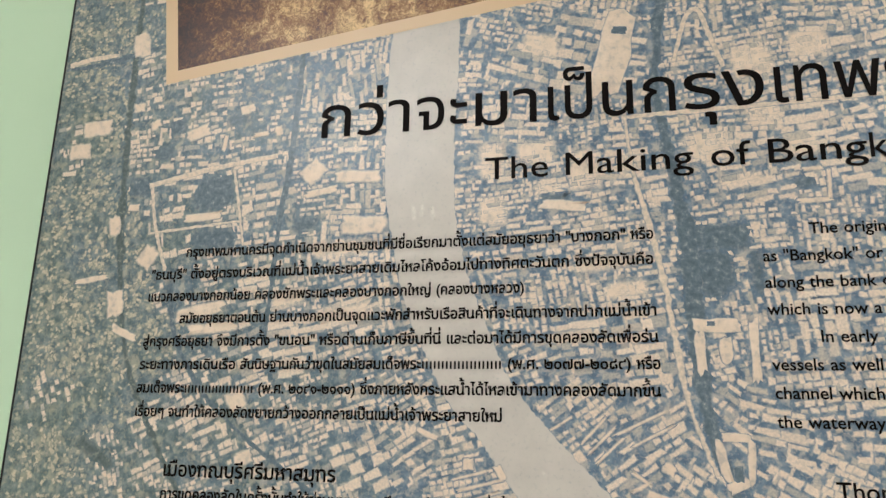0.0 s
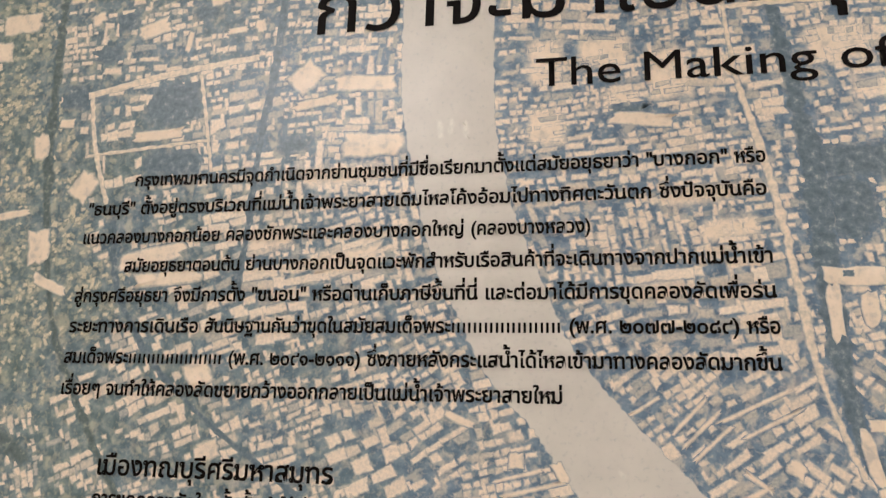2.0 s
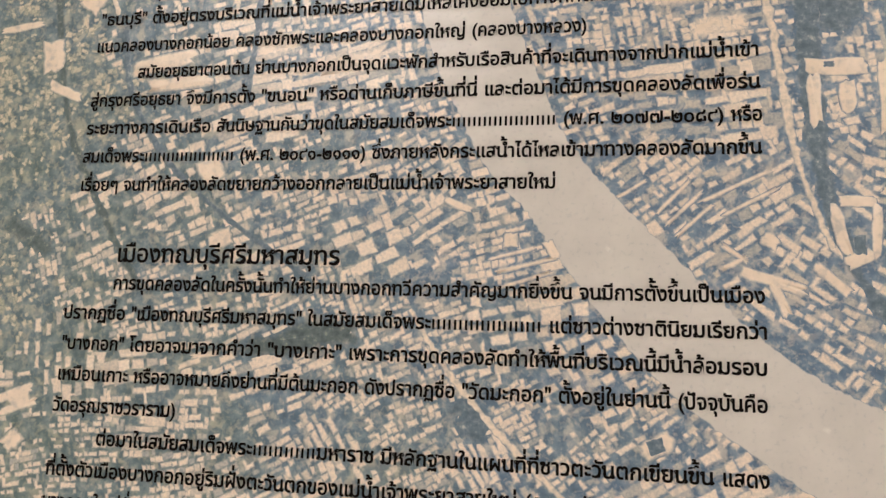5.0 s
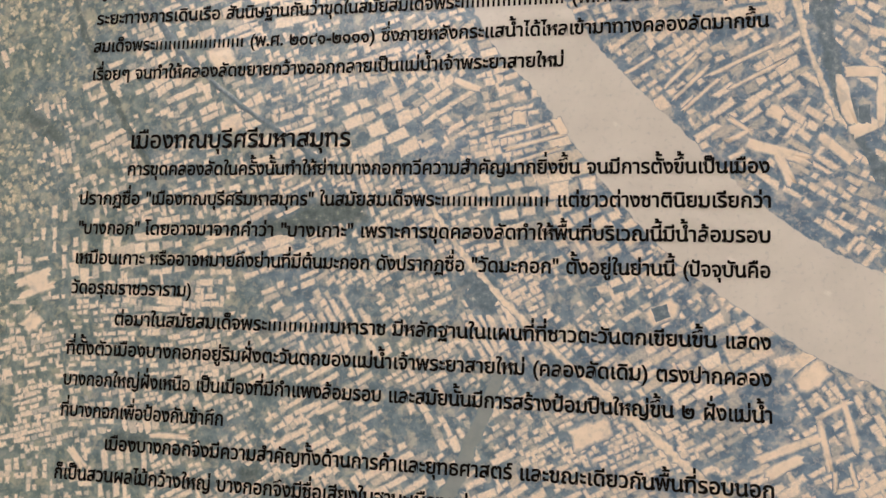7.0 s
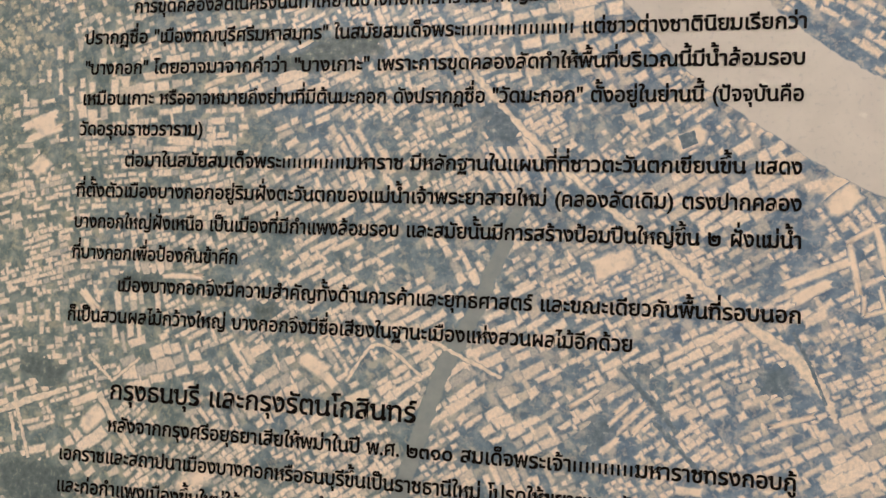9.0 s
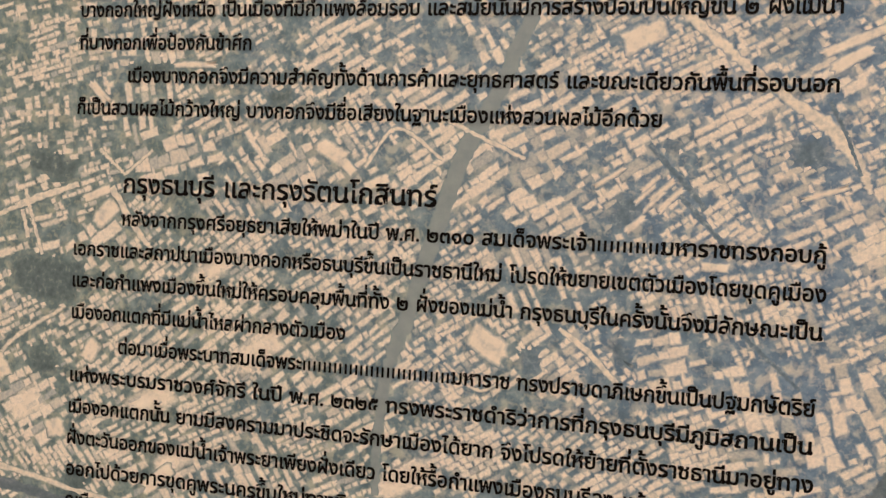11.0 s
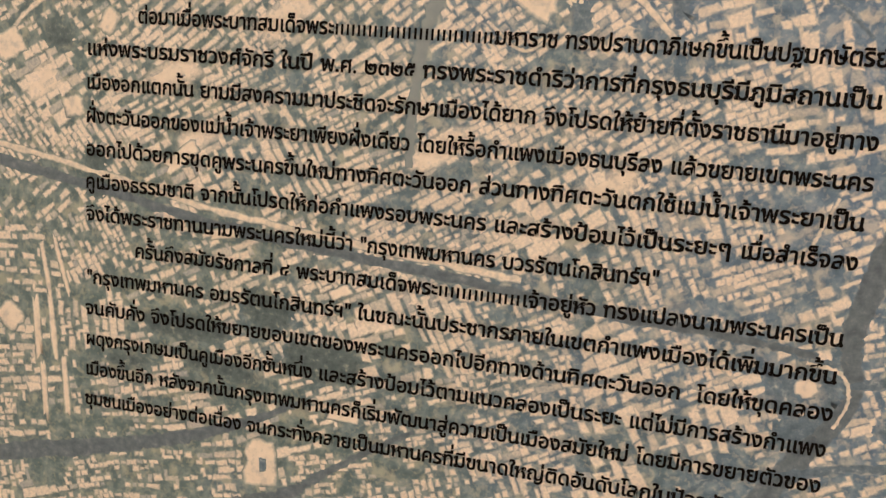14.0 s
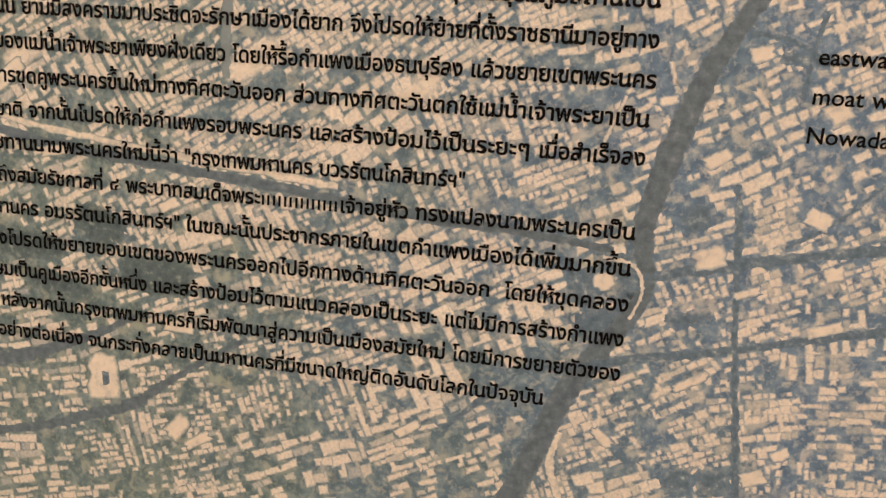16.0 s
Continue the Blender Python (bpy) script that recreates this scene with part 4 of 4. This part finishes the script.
BODY, PITCH = 0.0116, 0.01915
FIRST = ['{0.0327}กรุงเทพมหานครมีจุดกำเนิดจากย่านชุมชนที่มีชื่อเรียกมาตั้งแต่สมัยอยุธยาว่า {0.3567}"บางกอก" {0.4047}หรือ{0.4214}',
         '{0.0013}"ธนบุรี" {0.0392}ตั้งอยู่ตรงบริเวณที่แม่น้ำเจ้าพระยาสายเดิมไหลโค้งอ้อมไปทางทิศตะวันตก {0.3631}ซึ่งปัจจุบันคือ{0.4206}',
         '{0.0001}แนวคลองบางกอกน้อย {0.1007}คลองชักพระและคลองบางกอกใหญ่ {0.2558}(คลองบางหลวง){0.3251}',
         '{0.0329}สมัยอยุธยาตอนต้น {0.1160}ย่านบางกอกเป็นจุดแวะพักสำหรับเรือสินค้าที่จะเดินทางจากปากแม่น้ำเข้า{0.4210}',
         '{0.0005}สู่กรุงศรีอยุธยา {0.0697}จึงมีการตั้ง {0.1215}"ขนอน" {0.1607}หรือด่านเก็บภาษีขึ้นที่นี่ {0.2644}และต่อมาได้มีการขุดคลองลัดเพื่อร่น{0.4211}',
         '{-0.0001}ระยะทางการเดินเรือ {0.0928}สันนิษฐานกันว่าขุดในสมัยสมเด็จพระ<10> {0.3116}(พ.ศ. ๒๐๗๗-๒๐๘๙) {0.4049}หรือ{0.4217}',
         '{-0.0006}สมเด็จพระ<10> {0.1103}(พ.ศ. ๒๐๙๑-๒๑๑๑) {0.1966}ซึ่งภายหลังกระแสน้ำได้ไหลเข้ามาทางคลองลัดมากขึ้น{0.4209}',
         '{0.0001}เรื่อยๆ {0.0315}จนทำให้คลองลัดขยายกว้างออกกลายเป็นแม่น้ำเจ้าพระยาสายใหม่{0.3083}']
SECOND = ['{0.0318}การขุดคลองลัดในครั้งนั้นทำให้ย่านบางกอกทวีความสำคัญมากยิ่งขึ้น {0.3218}จนมีการตั้งขึ้นเป็นเมือง{0.4202}',
          '{-0.0009}ปรากฏชื่อ {0.0465}"เมืองทณบุรีศรีมหาสมุทร" {0.1627}ในสมัยสมเด็จพระ<10> {0.3052}แต่ชาวต่างชาตินิยมเรียกว่า{0.4209}',
          '{0.0003}"บางกอก" {0.0475}โดยอาจมาจากคำว่า {0.1387}"บางเกาะ" {0.1892}เพราะการขุดคลองลัดทำให้พื้นที่บริเวณนี้มีน้ำล้อมรอบ{0.4204}',
          '{-0.0002}เหมือนเกาะ {0.0528}หรืออาจหมายถึงย่านที่มีต้นมะกอก {0.2000}ดังปรากฏชื่อ {0.2570}"วัดมะกอก" {0.3108}ตั้งอยู่ในย่านนี้ {0.3741}(ปัจจุบันคือ{0.4199}',
          '{-0.0007}วัดอรุณราชวราราม){0.0831}',
          '{0.0315}ต่อมาในสมัยสมเด็จพระ<6>มหาราช {0.2119}มีหลักฐานในแผนที่ที่ชาวตะวันตกเขียนขึ้น {0.3958}แสดง{0.4196}',
          '{-0.0004}ที่ตั้งตัวเมืองบางกอกอยู่ริมฝั่งตะวันตกของแม่น้ำเจ้าพระยาสายใหม่ {0.2934}(คลองลัดเดิม) {0.3600}ตรงปากคลอง{0.4197}',
          '{-0.0004}บางกอกใหญ่ฝั่งเหนือ {0.0903}เป็นเมืองที่มีกำแพงล้อมรอบ {0.2108}และสมัยนั้นมีการสร้างป้อมปืนใหญ่ขึ้น {0.3734}๒ {0.3845}ฝั่งแม่น้ำ{0.4200}',
          '{-0.0004}ที่บางกอกเพื่อป้องกันข้าศึก{0.1103}',
          '{0.0318}เมืองบางกอกจึงมีความสำคัญทั้งด้านการค้าและยุทธศาสตร์ {0.2873}และขณะเดียวกันพื้นที่รอบนอก{0.4205}',
          '{-0.0009}ก็เป็นสวนผลไม้กว้างใหญ่ {0.1083}บางกอกจึงมีชื่อเสียงในฐานะเมืองแห่งสวนผลไม้อีกด้วย{0.3376}']
THIRD = ['{0.0313}หลังจากกรุงศรีอยุธยาเสียให้พม่าในปี {0.1939}พ.ศ. {0.2165}๒๓๑๐ {0.2471}สมเด็จพระเจ้า<5>มหาราชทรงกอบกู้{0.4196}',
         '{-0.0006}เอกราชและสถาปนาเมืองบางกอกหรือธนบุรีขึ้นเป็นราชธานีใหม่ {0.2630}โปรดให้ขยายเขตตัวเมืองโดยขุดคูเมือง{0.4206}',
         '{-0.0008}และก่อกำแพงเมืองขึ้นใหม่ให้ครอบคลุมพื้นที่ทั้ง {0.2014}๒ {0.2125}ฝั่งของแม่น้ำ {0.2696}กรุงธนบุรีในครั้งนั้นจึงมีลักษณะเป็น{0.4200}',
         '{-0.0006}เมืองอกแตกที่มีแม่น้ำไหลผ่ากลางตัวเมือง{0.1734}',
         '{0.0316}ต่อมาเมื่อพระบาทสมเด็จพระ<14>มหาราช {0.2701}ทรงปราบดาภิเษกขึ้นเป็นปฐมกษัตริย์{0.4190}',
         '{-0.0005}แห่งพระบรมราชวงศ์จักรี {0.1187}ในปี {0.1416}พ.ศ. {0.1660}๒๓๒๕ {0.1983}ทรงพระราชดำริว่าการที่กรุงธนบุรีมีภูมิสถานเป็น{0.4190}',
         '{-0.0007}เมืองอกแตกนั้น {0.0712}ยามมีสงครามมาประชิดจะรักษาเมืองได้ยาก {0.2633}จึงโปรดให้ย้ายที่ตั้งราชธานีมาอยู่ทาง{0.4205}',
         '{-0.0009}ฝั่งตะวันออกของแม่น้ำเจ้าพระยาเพียงฝั่งเดียว {0.1979}โดยให้รื้อกำแพงเมืองธนบุรีลง {0.3279}แล้วขยายเขตพระนคร{0.4213}',
         '{-0.0007}ออกไปด้วยการขุดคูพระนครขึ้นใหม่ทางทิศตะวันออก {0.2330}ส่วนทางทิศตะวันตกใช้แม่น้ำเจ้าพระยาเป็น{0.4204}',
         '{-0.0009}คูเมืองธรรมชาติ {0.0734}จากนั้นโปรดให้ก่อกำแพงรอบพระนคร {0.2426}และสร้างป้อมไว้เป็นระยะๆ {0.3664}เมื่อสำเร็จลง{0.4206}',
         '{-0.0003}จึงได้พระราชทานนามพระนครใหม่นี้ว่า {0.1702}"กรุงเทพมหานคร {0.2491}บวรรัตนโกสินทร์ฯ"{0.3298}',
         '{0.0321}ครั้นถึงสมัยรัชกาลที่ {0.1236}๔ {0.1341}พระบาทสมเด็จพระ<7>เจ้าอยู่หัว {0.3041}ทรงแปลงนามพระนครเป็น{0.4201}',
         '{0.0004}"กรุงเทพมหานคร {0.0811}อมรรัตนโกสินทร์ฯ" {0.1713}ในขณะนั้นประชากรภายในเขตกำแพงเมืองได้เพิ่มมากขึ้น{0.4201}',
         '{-0.0005}จนคับคั่ง {0.0437}จึงโปรดให้ขยายขอบเขตของพระนครออกไปอีกทางด้านทิศตะวันออก  {0.3554}โดยให้ขุดคลอง{0.4211}',
         '{-0.0001}ผดุงกรุงเกษมเป็นคูเมืองอีกชั้นหนึ่ง {0.1503}และสร้างป้อมไว้ตามแนวคลองเป็นระยะ {0.3238}แต่ไม่มีการสร้างกำแพง{0.4208}',
         '{-0.0002}เมืองขึ้นอีก {0.0499}หลังจากนั้นกรุงเทพมหานครก็เริ่มพัฒนาสู่ความเป็นเมืองสมัยใหม่ {0.3297}โดยมีการขยายตัวของ{0.4212}',
         '{-0.0003}ชุมชนเมืองอย่างต่อเนื่อง {0.1080}จนกระทั่งกลายเป็นมหานครที่มีขนาดใหญ่ติดอันดับโลกในปัจจุบัน{0.3820}']
for top, lines in ((-0.0020, FIRST), (-0.2000, SECOND), (-0.4568, THIRD)):
    for k, text in enumerate(lines):
        lettering("text_line", text, 0, LINE0 + top - k * PITCH, BODY, 0.0250, heads=True)
lettering("heading", '{0.1472}กว่า{0.2343}จะ{0.2810}มา{0.3407}เป็{0.3838}น{0.4157}ก{0.4468}รุ{0.4771}ง{0.5095}เท{0.5536}พ{0.5880}ฯ{0.6150}', 0, LINE0 + 0.0985, 0.0525, 0.004, "large black Thai heading")
lettering("heading", '{0.2940}The {0.3558}Ma{0.3950}k{0.4127}ing {0.4642}of {0.5027}Bang{0.5711}kok{0.6123}', 0, LINE0 + 0.0515, 0.0270, 0.004, "black English heading")
lettering("heading", '{0.0319}เมืองทณบุรีศรีมหาสมุทร{0.1809}', 0, LINE0 - 0.1825, 0.0158, 0.018, heads=True)
lettering("heading", '{0.0313}กรุงธนบุรี {0.0958}และกรุงรัตนโกสินทร์{0.2218}', 0, LINE0 - 0.4375, 0.0158, 0.018, heads=True)
# the second column, as far as it is read: the first words of its lines
for k, (x, text) in enumerate(((0.527, "The origin"), (0.495, "as \"Bangkok\" or"), (0.495, "along the bank of"), (0.495, "which is now a"), (0.527, "In early"), (0.495, "vessels as well as"), (0.495, "channel which"), (0.495, "the waterway"))):
    lettering("text_line", text, x, LINE0 - 0.003 - k * PITCH, 0.0118, 0.014)
lettering("heading", "Thon", 0.527, LINE0 - 0.1815, 0.0155, 0.010)
for k, text in enumerate(("eastward", "moat was", "Nowadays")):
    lettering("text_line", text, 0.494, LINE0 - 0.575 - k * PITCH * 0.97, 0.0112, 0.014)
